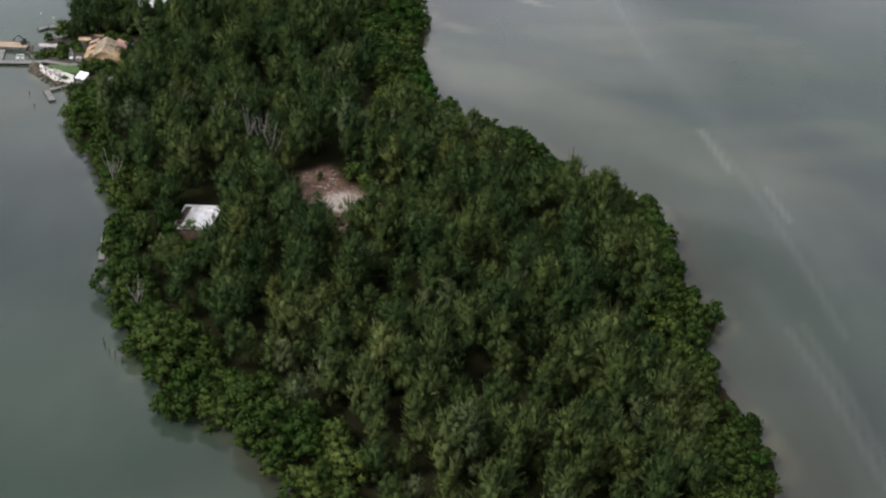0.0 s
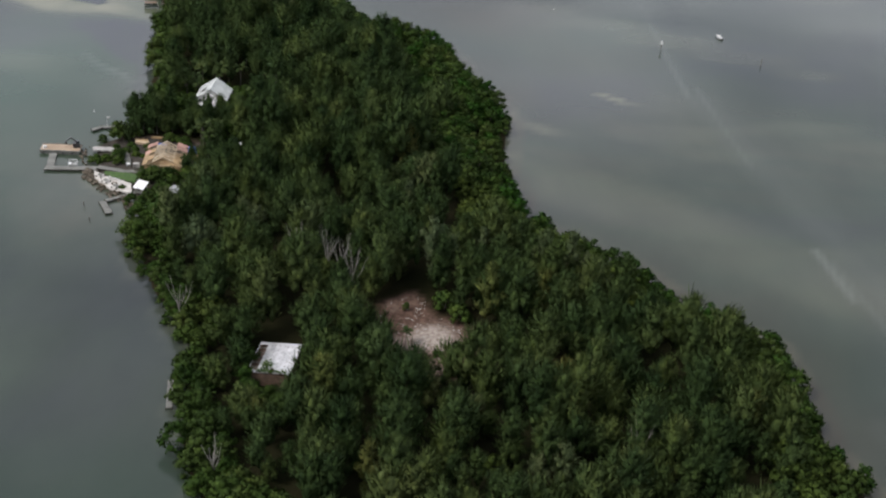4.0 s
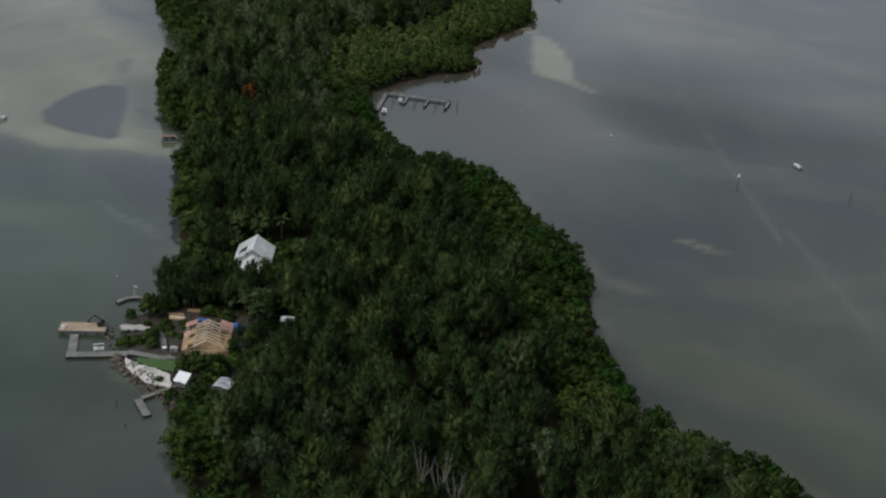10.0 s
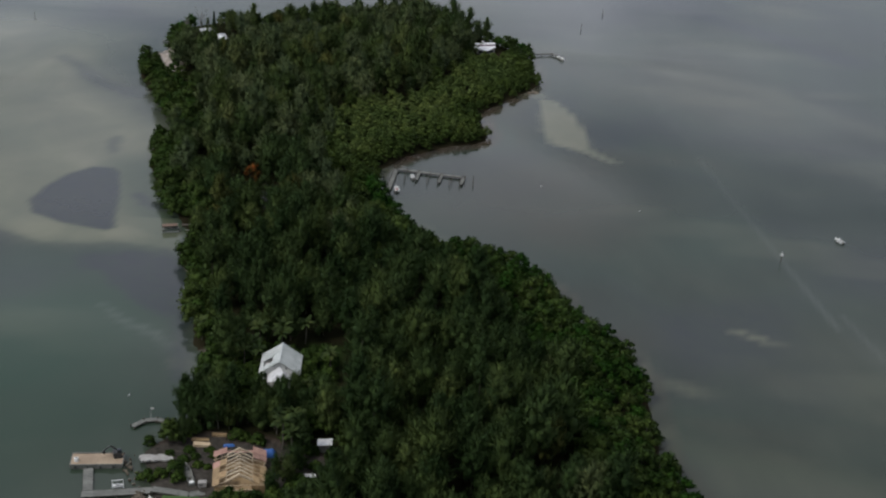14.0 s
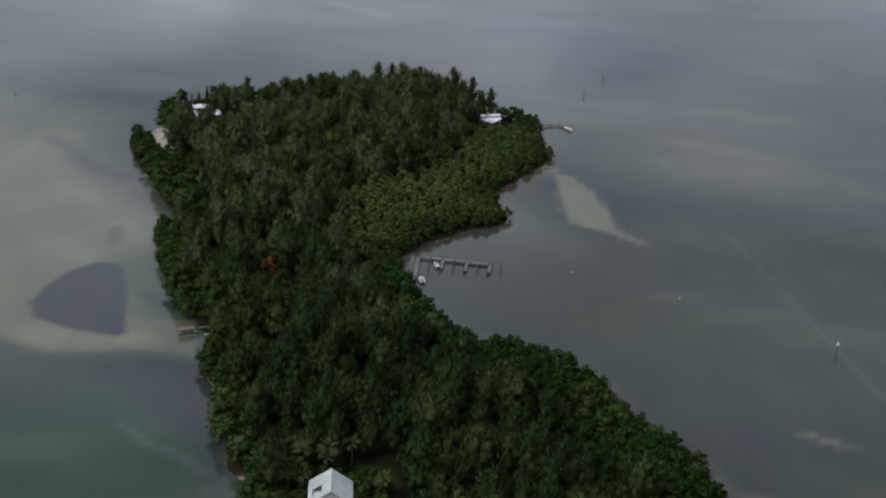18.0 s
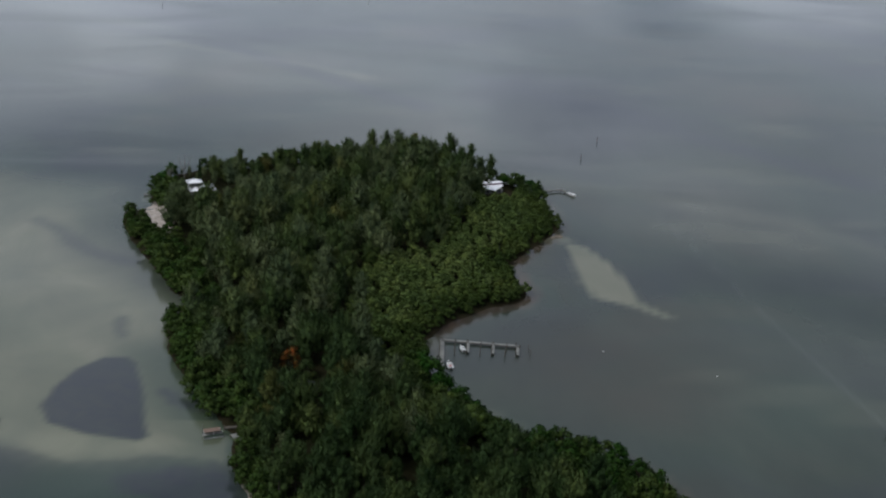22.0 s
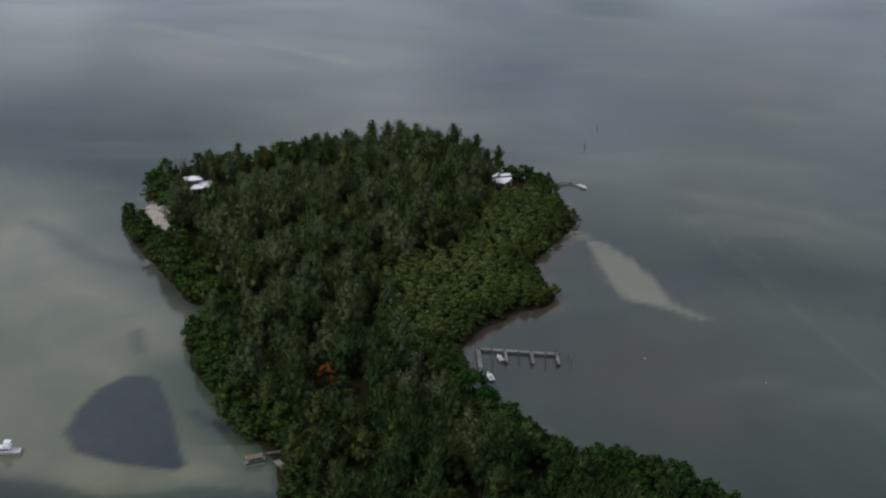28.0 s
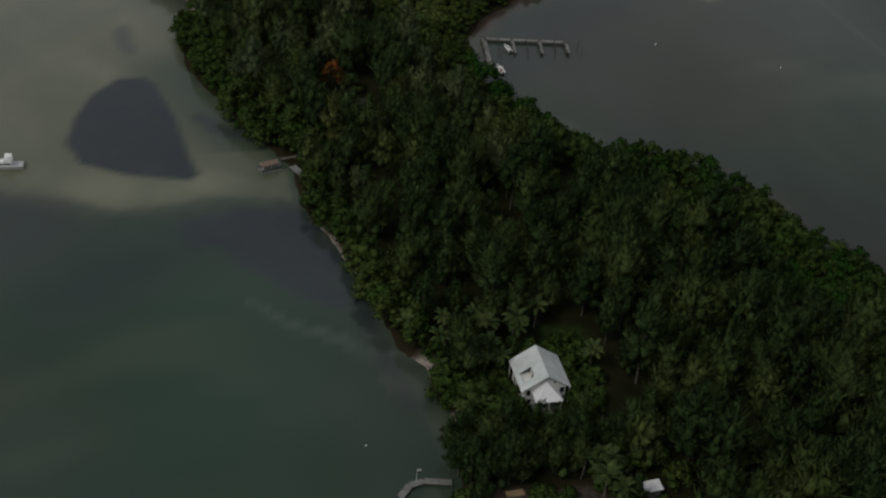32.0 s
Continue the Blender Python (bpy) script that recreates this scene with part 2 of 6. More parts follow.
def water_material():
    """Shallow bay water: green-grey over mud, pale over sand, dark over weed beds, with foam threads."""
    m, nt, b = material("bay_water", 0.16)
    b.inputs["IOR"].default_value = 1.29
    big = noise_tex(nt, 0.006, 4, distort=0.8)
    mud = ramp(nt, big, [(0.32, (0.024, 0.030, 0.031)), (0.5, (0.031, 0.043, 0.032)), (0.62, (0.044, 0.050, 0.036)), (0.74, (0.050, 0.045, 0.036))])
    mid = noise_tex(nt, 0.05, 5, stretch=(1, 0.5, 1, 25))
    mud = mix(nt, 0.35, mud, ramp(nt, mid, [(0.3, (0.6, 0.62, 0.64)), (0.7, (1.35, 1.33, 1.3))]), "MULTIPLY")
    mud = mix(nt, attr(nt, "green"), mud, (0.022, 0.047, 0.030))
    mud = mix(nt, attr(nt, "brown"), mud, (0.036, 0.034, 0.024))
    ragged = noise_tex(nt, 0.16, 6, distort=0.7)
    c = mix(nt, broken(nt, attr(nt, "weed"), ragged, 0.55), mud, (0.024, 0.029, 0.035))
    drift = noise_tex(nt, 0.035, 6, stretch=(1, 0.55, 1, -20), distort=0.6)
    silt = ramp(nt, drift, [(0.3, (0.124, 0.132, 0.090)), (0.55, (0.154, 0.157, 0.106)), (0.75, (0.184, 0.178, 0.126))])
    c = mix(nt, broken(nt, attr(nt, "sand"), drift, 0.16), c, silt)
    c = mix(nt, attr(nt, "root"), c, (0.058, 0.030, 0.022))
    c = mix(nt, attr(nt, "foam"), c, (0.30, 0.32, 0.31))
    nt.links.new(c, b.inputs["Base Color"])
    wind = noise_tex(nt, 0.007, 4, stretch=(0.5, 1.6, 1, 12), distort=1.2)
    gust = nt.nodes.new("ShaderNodeMapRange")
    gust.inputs["From Min"].default_value, gust.inputs["From Max"].default_value = 0.38, 0.62
    gust.inputs["To Min"].default_value, gust.inputs["To Max"].default_value = 0.05, 0.17
    nt.links.new(wind, gust.inputs["Value"])
    nt.links.new(gust.outputs["Result"], b.inputs["Roughness"])
    rip = noise_tex(nt, 0.35, 3, stretch=(1, 0.4, 1, 20))
    bump(nt, b, rip, 0.08, 0.25)
    return m


def ground_material():
    m, nt, b = material("island_soil", 0.95)
    b.inputs["Specular IOR Level"].default_value = 0.0
    n1, n2 = noise_tex(nt, 0.12, 6), noise_tex(nt, 0.9, 5)
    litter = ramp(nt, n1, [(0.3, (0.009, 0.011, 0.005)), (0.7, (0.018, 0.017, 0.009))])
    sand = ramp(nt, n2, [(0.3, (0.22, 0.18, 0.15)), (0.65, (0.42, 0.38, 0.34))])
    grass = ramp(nt, n2, [(0.3, (0.012, 0.024, 0.007)), (0.7, (0.027, 0.046, 0.013))])
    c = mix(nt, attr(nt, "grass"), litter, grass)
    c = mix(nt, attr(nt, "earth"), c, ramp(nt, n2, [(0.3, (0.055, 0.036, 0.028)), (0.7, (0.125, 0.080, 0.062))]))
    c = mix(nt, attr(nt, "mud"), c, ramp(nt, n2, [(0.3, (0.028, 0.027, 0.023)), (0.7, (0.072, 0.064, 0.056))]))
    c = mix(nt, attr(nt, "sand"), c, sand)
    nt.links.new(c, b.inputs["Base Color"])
    bump(nt, b, n2, 0.5, 0.15)
    return m


WATER, SOIL = water_material(), ground_material()

# ---- plan: shoreline, clearings, zones (metres) ----
WEST = [(-8, 158), (-29, 184), (-37, 197), (-47, 208), (-53, 217), (-67, 218), (-77, 232), (-86, 245), (-95.5, 263), (-100, 281), (-105, 303),
        (-115, 319), (-123, 330), (-131, 348), (-137, 366), (-141, 376), (-154, 383.5), (-158, 391), (-163, 408), (-156, 421), (-153.5, 434),
        (-154, 440), (-157, 449), (-157, 456), (-162, 463), (-164, 477), (-169, 496), (-173, 507), (-178, 521), (-178, 537)]
WEST_B = [(-185, 551), (-191, 560), (-196, 577), (-203, 594), (-206, 616), (-202, 631), (-199, 636), (-207, 645), (-216, 666), (-223, 681), (-231, 700),
          (-238, 722), (-238, 733), (-235, 736), (-231, 736), (-228, 741), (-230, 758), (-229, 772), (-222, 786), (-210, 796)]
NORTH_EAST = [(-190, 800), (-165, 812), (-130, 822), (-100, 822), (-80, 806), (-64, 788), (-50, 774), (-47, 745), (-46, 724), (-55, 709), (-65, 694),
              (-75, 677), (-73, 662), (-70, 650), (-77, 639), (-88, 634), (-105, 620), (-113, 605), (-113.5, 585), (-107, 566), (-95.5, 550)]
EAST = [(-77, 534), (-59, 526), (-50, 509), (-46.5, 494), (-34, 480), (-28.5, 457), (-28.5, 440), (-28.5, 418), (-22, 403), (-19.5, 389), (-4.3, 373.5),
        (9, 368.7), (22, 354), (29.5, 343.5), (48.5, 332), (56, 304), (56, 290), (63, 275), (58.5, 262), (64, 243), (70, 224), (69, 209), (60, 172), (26, 142)]
SHORE = WEST + WEST_B + NORTH_EAST + EAST


def signed(poly, px, py):
    """Distance to a closed polygon, positive inside, for arrays of points."""
    pts = np.array(poly, float)
    best, inside = np.full(px.shape, 1e9), np.zeros(px.shape, bool)
    for (ax, ay), (bx, by) in zip(pts, np.roll(pts, -1, axis=0)):
        dx, dy = bx - ax, by - ay
        t = np.clip(((px - ax) * dx + (py - ay) * dy) / (dx * dx + dy * dy), 0, 1)
        best = np.minimum(best, np.hypot(px - ax - t * dx, py - ay - t * dy))
        if ay != by:
            inside ^= ((ay > py) != (by > py)) & (px < dx * (py - ay) / dy + ax)
    return np.where(inside, best, -best)


def line_gap(pts, px, py):
    """Distance to an open line of points."""
    best = np.full(px.shape, 1e9)
    for (ax, ay), (bx, by) in zip(pts[:-1], pts[1:]):
        dx, dy = bx - ax, by - ay
        t = np.clip(((px - ax) * dx + (py - ay) * dy) / (dx * dx + dy * dy), 0, 1)
        best = np.minimum(best, np.hypot(px - ax - t * dx, py - ay - t * dy))
    return best


def wob(px, py, size, amount, seed=0.0):
    """A cheap smooth wobble."""
    u, v = px / size + seed, py / size - seed * 1.7
    return amount * (np.sin(u * 2.1 + 1.3 * np.sin(v * 1.7)) + np.sin(v * 2.6 + 1.1 * np.sin(u * 1.9 + 2)) + 0.6 * np.sin(u * 5.3 + v * 4.1) + 0.4 * np.sin(v * 9.7 - u * 8.3)) / 3


def ease(v, a, b):
    t = np.clip((v - a) / (b - a), 0, 1)
    return t * t * (3 - 2 * t)

# shapes seen through the shallow water, and clearings on land
WEED_BED = [(-215, 590), (-223, 589.5), (-229.5, 581.5), (-234.5, 567.5), (-235.5, 555.5), (-231, 545.5), (-219, 539), (-204, 535.5), (-202, 538), (-207, 563), (-212, 586)]
WEED_PATCH = [(-206, 507), (-202, 515), (-196, 519), (-191, 522), (-187, 519), (-184, 517), (-182, 521), (-178, 521.5), (-174.5, 513), (-169.5, 500), (-168, 476), (-172, 478), (-185.6, 488), (-199, 504)]
SHOAL = [(-335, 557), (-295, 546), (-254, 537), (-239, 529), (-224, 524.5), (-210, 523), (-198, 527), (-180, 524), (-178, 537), (-190, 565), (-200, 600), (-197, 632),
         (-214, 672), (-233, 715), (-240, 770), (-320, 800), (-420, 740), (-420, 580)]
SAND_BAR = [(-48, 706), (-40, 702), (-33, 680), (-30.3, 657), (-29.8, 644), (-20.5, 631.5), (-21.5, 628), (-31, 637.5), (-42, 644.5), (-47, 648), (-49, 663), (-49, 686)]
# short white strokes left by boats
WAKES = (([(39.6, 507.2), (47.5, 469), (53.5, 442)], 0.16), ([(66.8, 387), (73.4, 361)], 0.3), ([(70.5, 382), (76, 362), (83, 335), (89, 306), (94, 276)], 0.13), ([(83.5, 352), (88, 333)], 0.28),
         ([(79, 277), (86, 252), (92.5, 219)], 0.16), ([(83, 280), (89.5, 254), (95, 222)], 0.1),
         ([(-18.7, 905), (-10.8, 833)], 0.2), ([(5.8, 885), (12, 812)], 0.2), ([(4, 734), (20.4, 686)], 0.16), ([(0.8, 747), (11.9, 667.5), (20, 606.4), (28.1, 551), (35.8, 499)], 0.22))
FAR_PLUME = [(-520, 1130), (-330, 1165), (-235, 1090), (-125, 985), (-170, 960), (-250, 930), (-420, 880)]
PINE_CLEARING = [(-58, 330), (-51, 338), (-46, 334), (-42, 327), (-32, 323), (-31, 310), (-38, 298.5), (-50, 299), (-56, 311), (-58, 324)]
SITE = [(-160, 384), (-141, 375), (-128, 374), (-121, 387), (-115, 400), (-115, 409), (-126, 413), (-146, 417), (-158, 413), (-167, 406)]
CARPORT_YARD = [(-121, 397), (-113, 398), (-113, 414), (-120, 415)]
HOUSE_YARD = [(-140, 427), (-127, 426), (-122, 436), (-117, 449), (-119, 456), (-127, 459), (-139, 460), (-144, 446)]
HOUSE_LAWN = [(-127, 465), (-118, 463.5), (-116, 456), (-121, 450)]
SHED_YARD = [(-85, 277), (-72, 276), (-73, 301), (-77, 305), (-85, 303)]
DARK_YARD = [(-163, 556), (-154, 555), (-152, 566), (-158, 570), (-165, 567)]
NW_YARD = [(-218, 739), (-199, 738), (-199, 757), (-217, 758)]
NE_YARD = [(-80, 758), (-66, 757), (-62, 772), (-80, 776)]
BEACH = [(-232, 731), (-221, 703), (-214, 706), (-218, 734), (-228, 746)]
COVE_BEACH = [(-159, 453), (-153.5, 453), (-152.5, 460), (-159, 461)]
PALM_BEACH = [(-157, 433), (-150.5, 432), (-151, 441), (-156, 442)]
FLAME_GLADE = [(-166, 581), (-157, 583), (-153, 574), (-155, 567), (-163, 567)]
SHORE_STRIP = [(-176, 513), (-172.6, 513.5), (-166.6, 491), (-170, 489)]
UTILITY_YARD = [(-131, 364), (-122, 366), (-122, 381), (-131, 381)]
STAGE = [(-182, 546), (-174, 545.5), (-171.5, 531), (-178, 530)]
LOW_MANGROVE = [(-140, 664), (-117, 682), (-98, 707), (-86, 735), (-84, 757), (-58, 774), (-44, 745), (-36, 720), (-60, 665), (-60, 640), (-70, 615), (-108, 590), (-130, 600)]
SAND_TERRACE = [(-156, 389), (-152, 386.5), (-142.5, 383), (-141, 377), (-148, 378.5), (-155, 385)]
LAWN = [(-153, 389.5), (-142.5, 389.5), (-142, 384), (-148, 385.5), (-152.5, 387)]


def grid(xs, ys):
    gx, gy = np.meshgrid(xs, ys)
    nx, ny = len(xs), len(ys)
    i = (np.arange(ny - 1)[:, None] * nx + np.arange(nx - 1)).ravel()
    return gx.ravel(), gy.ravel(), np.stack([i, i + 1, i + nx + 1, i + nx], 1)


def build_water():
    far = np.array([500, 800, 1300, 2200, 3400, 4900.0])
    xs = np.r_[-100 - far[::-1], np.arange(-470, -242, 3.0), np.arange(-242, -158, 1.5), np.arange(-158, 16, 3.0), np.arange(16, 118, 1.5), np.arange(118, 320, 3.0), far]
    ys = np.r_[100 - far[::-1], np.arange(60, 520, 3.0), np.arange(520, 598, 1.5), np.arange(598, 1080, 3.0), np.arange(1080, 1290, 10.0), 800 + far[1:]]
    x, y, quads = grid(xs, ys)
    d = -signed(SHORE, x, y)
    x2, y2 = x + wob(x, y, 14, 2.2), y + wob(y, x, 11, 2.0, 3.0)
    bed = ease(signed(WEED_BED, x + wob(x, y, 22, 0.8) + wob(x, y, 5, 0.25), y), -1.6, 1.2)
    inner = signed(SHOAL, x2, y2)
    sand = ease(inner, -9, np.where(y > 600, 12 + 30 * ease(y, 600, 680), 12)) * (0.68 + wob(x, y, 34, 0.13, 5))
    lee = (1 - ease(d, 6, 24)) * (x < -150) * ease(y, 518, 532) * (1 - ease(y, 590, 612))
    sand *= 1 - 0.62 * lee
    rim = ease(inner, -2, 2) * (1 - ease(inner, 5, 18)) * (y < 548) * 0.3
    sand = np.clip(sand + rim, 0, 0.85) * (1 - bed)
    sand = np.maximum(sand, 0.74 * ease(signed(SAND_BAR, x + wob(x, y, 9, 0.9), y + wob(y, x, 8, 0.9, 3.0)), -1.8, 1.6))
    for sx, sy, a, b, k in ((7.5, 489, 6, 1.6, 0.55), (-18, 456, 5, 3.5, 0.3), (-53, 712, 6, 4, 0.6), (-160.5, 451, 3.5, 3.5, 0.3), (8, 405, 34, 12, 0.22), (68, 366, 30, 12, 0.16)):
        sand = np.maximum(sand, k * ease(2.0 - np.hypot((x2 - sx) / a, (y2 - sy + 0.35 * (x - sx)) / b), 0, 1.5))
    streaks = 0.13 * ease(wob(x, y * 2.4, 85, 1.0, 9), 0.3, 0.8) * ease(d, 10, 50)
    sand = np.maximum(sand, streaks)
    edge = (1 - ease(d, 0.5, 6)) * 0.3
    sand = np.maximum(sand, edge * ease(wob(x, y, 20, 1, 2), -0.3, 0.6))
    sand = np.maximum(sand, 0.4 * ease(13 - line_gap([(-260, 1072), (-215, 1046), (-170, 1022), (-127, 991)], x2, y2), 0, 13))
    sand = np.maximum(sand, 0.16 * ease(signed(FAR_PLUME, x + wob(x, y, 70, 12), y + wob(y, x, 60, 14, 3)), -35, 30))
    sand = np.maximum(sand, 0.13 * ease(15 - line_gap([(-50, 792), (-12, 778), (62, 738), (120, 668)], x2, y2), 0, 15))
    weed = bed * 0.85
    for line, reach, k in (([(-174, 500), (-180, 517), (-193, 516), (-204, 513)], 7, 0.8), ([(-160, 446), (-166, 478), (-172, 500)], 6, 0.65),
                           ([(-270, 719), (-243, 684), (-227, 675)], 7, 0.55), ([(-222, 622), (-220, 606)], 4, 0.6), ([(-62, 1003), (5, 940), (120, 800)], 22, 0.6), ([(-330, 1130), (-220, 1070), (-155, 990), (-95, 925)], 16, 0.6), ([(-200, 567), (-195, 559), (-189, 555)], 4.5, 0.75)):
        weed = np.maximum(weed, k * ease(reach - line_gap(line, x2, y2), 0, reach))
    patch = signed(WEED_PATCH, x + wob(x, y, 9, 2.5), y + wob(y, x, 7, 2.5, 2))
    weed = np.maximum(weed, 0.8 * ease(patch, -2.5, 3))
    sand = sand * (1 - 0.9 * np.where(signed(SAND_BAR, x, y) > -6, 0, np.clip(weed, 0, 1)))
    weed = np.maximum(weed, 0.5 * ease(wob(x, y, 95, 1.0, 4), 0.3, 0.85) * ease(d, 3, 20))
    lane = [(104, 200), (99, 264), (94, 295), (87, 335), (76, 380), (60, 426), (44, 480), (28, 556), (18, 644), (9, 735), (-7, 920)]
    wisp = 0.5 + 0.5 * np.sin(x * 0.06 + y * 0.13) * np.sin(y * 0.045 - x * 0.03 + 1)
    g = line_gap(lane, x + wob(x, y, 40, 1.2), y)
    g2 = line_gap([(px + 7 + 0.02 * (420 - py), py) for px, py in lane[:7]], x + wob(x, y, 30, 1.0, 7), y)
    g3 = line_gap([(70, 300), (76, 287), (83, 259), (89, 219), (92, 180)], x + wob(x, y, 30, 0.8, 2), y)
    foam = 0.022 * ease(9 - g, 0, 8) + 0.022 * ease(12 - g2, 0, 10) + 0.022 * ease(7 - g3, 0, 6)
    for line, k in WAKES:
        foam = np.maximum(foam, 0.45 * k * ease(2.6 - line_gap(line, x, y), 0, 2.6))
    foam = foam * (1 - 0.6 * ease(y, 470, 600))
    foam = np.maximum(foam, 0.16 * ease(2.6 - line_gap([(-166, 459), (-173, 468), (-183, 474), (-192, 482)], x2, y2), 0, 2.6) * wisp)
    brown = 0.75 * ease(1.5 - np.hypot((x2 + 52) / 48, (y2 - 588 - 0.2 * (x + 52)) / 45), 0, 1.2) * (0.8 + wob(x, y, 30, 0.3, 2))
    brown = np.maximum(brown, 0.45 * (1 - ease(d, 4, 34)) * (x > -60) * ease(wob(x, y, 60, 1, 3), -0.4, 0.5))
    green = ease(-150 - x, 0, 60) * (1 - ease(y, 470, 560)) * (0.75 + wob(x, y, 60, 0.4, 6)) + 0.25 * ease(wob(x, y, 110, 1, 8), 0, 0.7) + 0.5 * lee
    cove = ease(x, -118, -108) * (1 - ease(x, -50, -40)) * ease(y, 578, 600) * (1 - ease(y, 715, 730))
    root = (1 - ease(d, 1.5, 5.2)) * np.maximum(0.55 * cove, 0.22 * (x > -60)) * (0.75 + wob(x, y, 9, 0.4, 3))
    me = mesh_np("water", np.stack([x, y, 0 * x], 1), quads, WATER, [("sand", sand), ("weed", weed), ("foam", foam), ("green", green), ("brown", brown), ("root", root)], True)
    return tagged(new("water", me), "grey-green shallow bay water over sand and weed", "water", kind="structure")


build_water()


def land_height(x, y):
    d = signed(SHORE, x, y) - np.where((x < -60) & (y < 545), 2.2, np.where(x > -195, 2.5, 1.2)) + wob(x, y, 7, 0.8)
    return np.where(d > 0, 0.15 + 1.0 * ease(d, 0, 12) + 0.25 * ease(d, 0, 2), -0.6 + 0.7 * ease(d, -3, 0)), d


def build_ground():
    x, y, quads = grid(np.arange(-248, 84, 2.0), np.arange(130, 836, 2.0))
    z, d = land_height(x, y)
    z = z + np.where(d > 2, wob(x, y, 9, 0.15), 0)
    x2, y2 = x + wob(x, y, 8, 1.6), y + wob(y, x, 8, 1.6, 2.0)
    keep = (d[quads] > -5).any(1)
    sand = np.maximum(0.55 * ease(signed(PINE_CLEARING, x2, y2), 0, 6) * np.clip(0.1 + wob(x, y, 8, 0.9, 3), 0, 1), ease(signed(BEACH, x2, y2), -1, 1))
    for sx, sy, r in ((-42.5, 316.6, 5.2), (-155.6, 456, 3.0), (-153, 437, 3.2), (-200, 634, 5.0)):
        sand = np.maximum(sand, 0.75 * ease(1.6 - np.hypot(x - sx, y - sy) / r, 0, 1))
    sand = np.maximum(sand, 0.7 * ease(1.9 - line_gap([(-166.6, 489), (-168.4, 498), (-172.4, 510)], x, y), 0, 1.2))
    earth = ease(signed(SITE, x2, y2), -2, 2)
    earth = np.maximum(earth, ease(signed(PINE_CLEARING, x2, y2), -2, 2))
    for yard in (NW_YARD, NE_YARD, DARK_YARD):
        earth = np.maximum(earth, 0.1 * ease(signed(yard, x2, y2), -2, 2))
    earth = np.maximum(earth, (1 - ease(d, 0.2, 1.6)) * 0.12)
    mud = ease(signed(SITE, x2, y2), -2, 2)
    grass = np.maximum(ease(signed(HOUSE_YARD, x2, y2), -3, 2), ease(signed(HOUSE_LAWN, x2, y2), -2, 1))
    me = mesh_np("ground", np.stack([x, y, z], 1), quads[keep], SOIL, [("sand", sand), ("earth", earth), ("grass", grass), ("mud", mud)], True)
    return tagged(new("ground", me), "low island ground of leaf litter and pale sand", "ground", kind="structure")


build_ground()


# ---- trees ----
def cards(pos, along, normal, length, width):
    """Leaf sprays: kite-shaped quads at pos, pointing along, facing normal."""
    along = along / np.linalg.norm(along, axis=1, keepdims=True)
    side = np.cross(normal, along)
    side /= np.linalg.norm(side, axis=1, keepdims=True) + 1e-9
    l, w = length[:, None], width[:, None]
    v = np.stack([pos - along * l * 0.35, pos - side * w * 0.5, pos + along * l * 0.65, pos + side * w * 0.5], 1)
    return v.reshape(-1, 3)


def unit(v):
    return v / (np.linalg.norm(v, axis=-1, keepdims=True) + 1e-9)


def quads_for(co):
    return np.arange(len(co), dtype=np.int32).reshape(-1, 4)


def tris_for(co):
    return np.arange(len(co), dtype=np.int32).reshape(-1, 3)


def ball_form():
    """Directions of a low ball's faces: an icosahedron without its underside."""
    g = (1 + 5 ** 0.5) / 2
    p = unit(np.array([(-1, g, 0), (1, g, 0), (-1, -g, 0), (1, -g, 0), (0, -1, g), (0, 1, g), (0, -1, -g), (0, 1, -g), (g, 0, -1), (g, 0, 1), (-g, 0, -1), (-g, 0, 1)]))
    out = []
    for i, j, k in itertools.combinations(range(12), 3):
        t = p[[i, j, k]]
        if max(np.linalg.norm(t[0] - t[1]), np.linalg.norm(t[1] - t[2]), np.linalg.norm(t[2] - t[0])) < 1.1 and t.mean(0)[2] > -0.6:
            out.append(t if np.dot(np.cross(t[1] - t[0], t[2] - t[0]), t.mean(0)) > 0 else t[::-1])
    return np.array(out)


BALL = ball_form()


def cores(rng, centre, size):
    """The dense, lumpy inside of a clump of leaves. Returns vertices and normals."""
    d = BALL[None].repeat(len(centre), 0)
    ph = rng.uniform(0, 6.28, (len(centre), 1, 1))
    bulge = 1 + 0.2 * np.sin(d[..., 0] * 4 + ph) + 0.2 * np.sin(d[..., 1] * 5 - ph * 1.7)
    pos = centre[:, None, None] + d * size[:, None, None] * bulge[..., None]
    return pos.reshape(-1, 3), d.reshape(-1, 3)


def blades(rng, pos, along, length, width, shade):
    """Pointed sprays of leaves from pos, wound so that they face the way they are shaded."""
    along = unit(along)
    side = unit(np.cross(along, rng.normal(0, 1, along.shape)))
    w, tip = side * width[:, None] * 0.5, pos + along * length[:, None]
    flip = (np.einsum("ij,ij->i", np.cross(2 * w, tip - pos), shade) < 0)[:, None]
    tri = np.stack([np.where(flip, pos + w, pos - w), np.where(flip, pos - w, pos + w), tip], 1)
    return tri.reshape(-1, 3), np.repeat(shade, 3, axis=0)


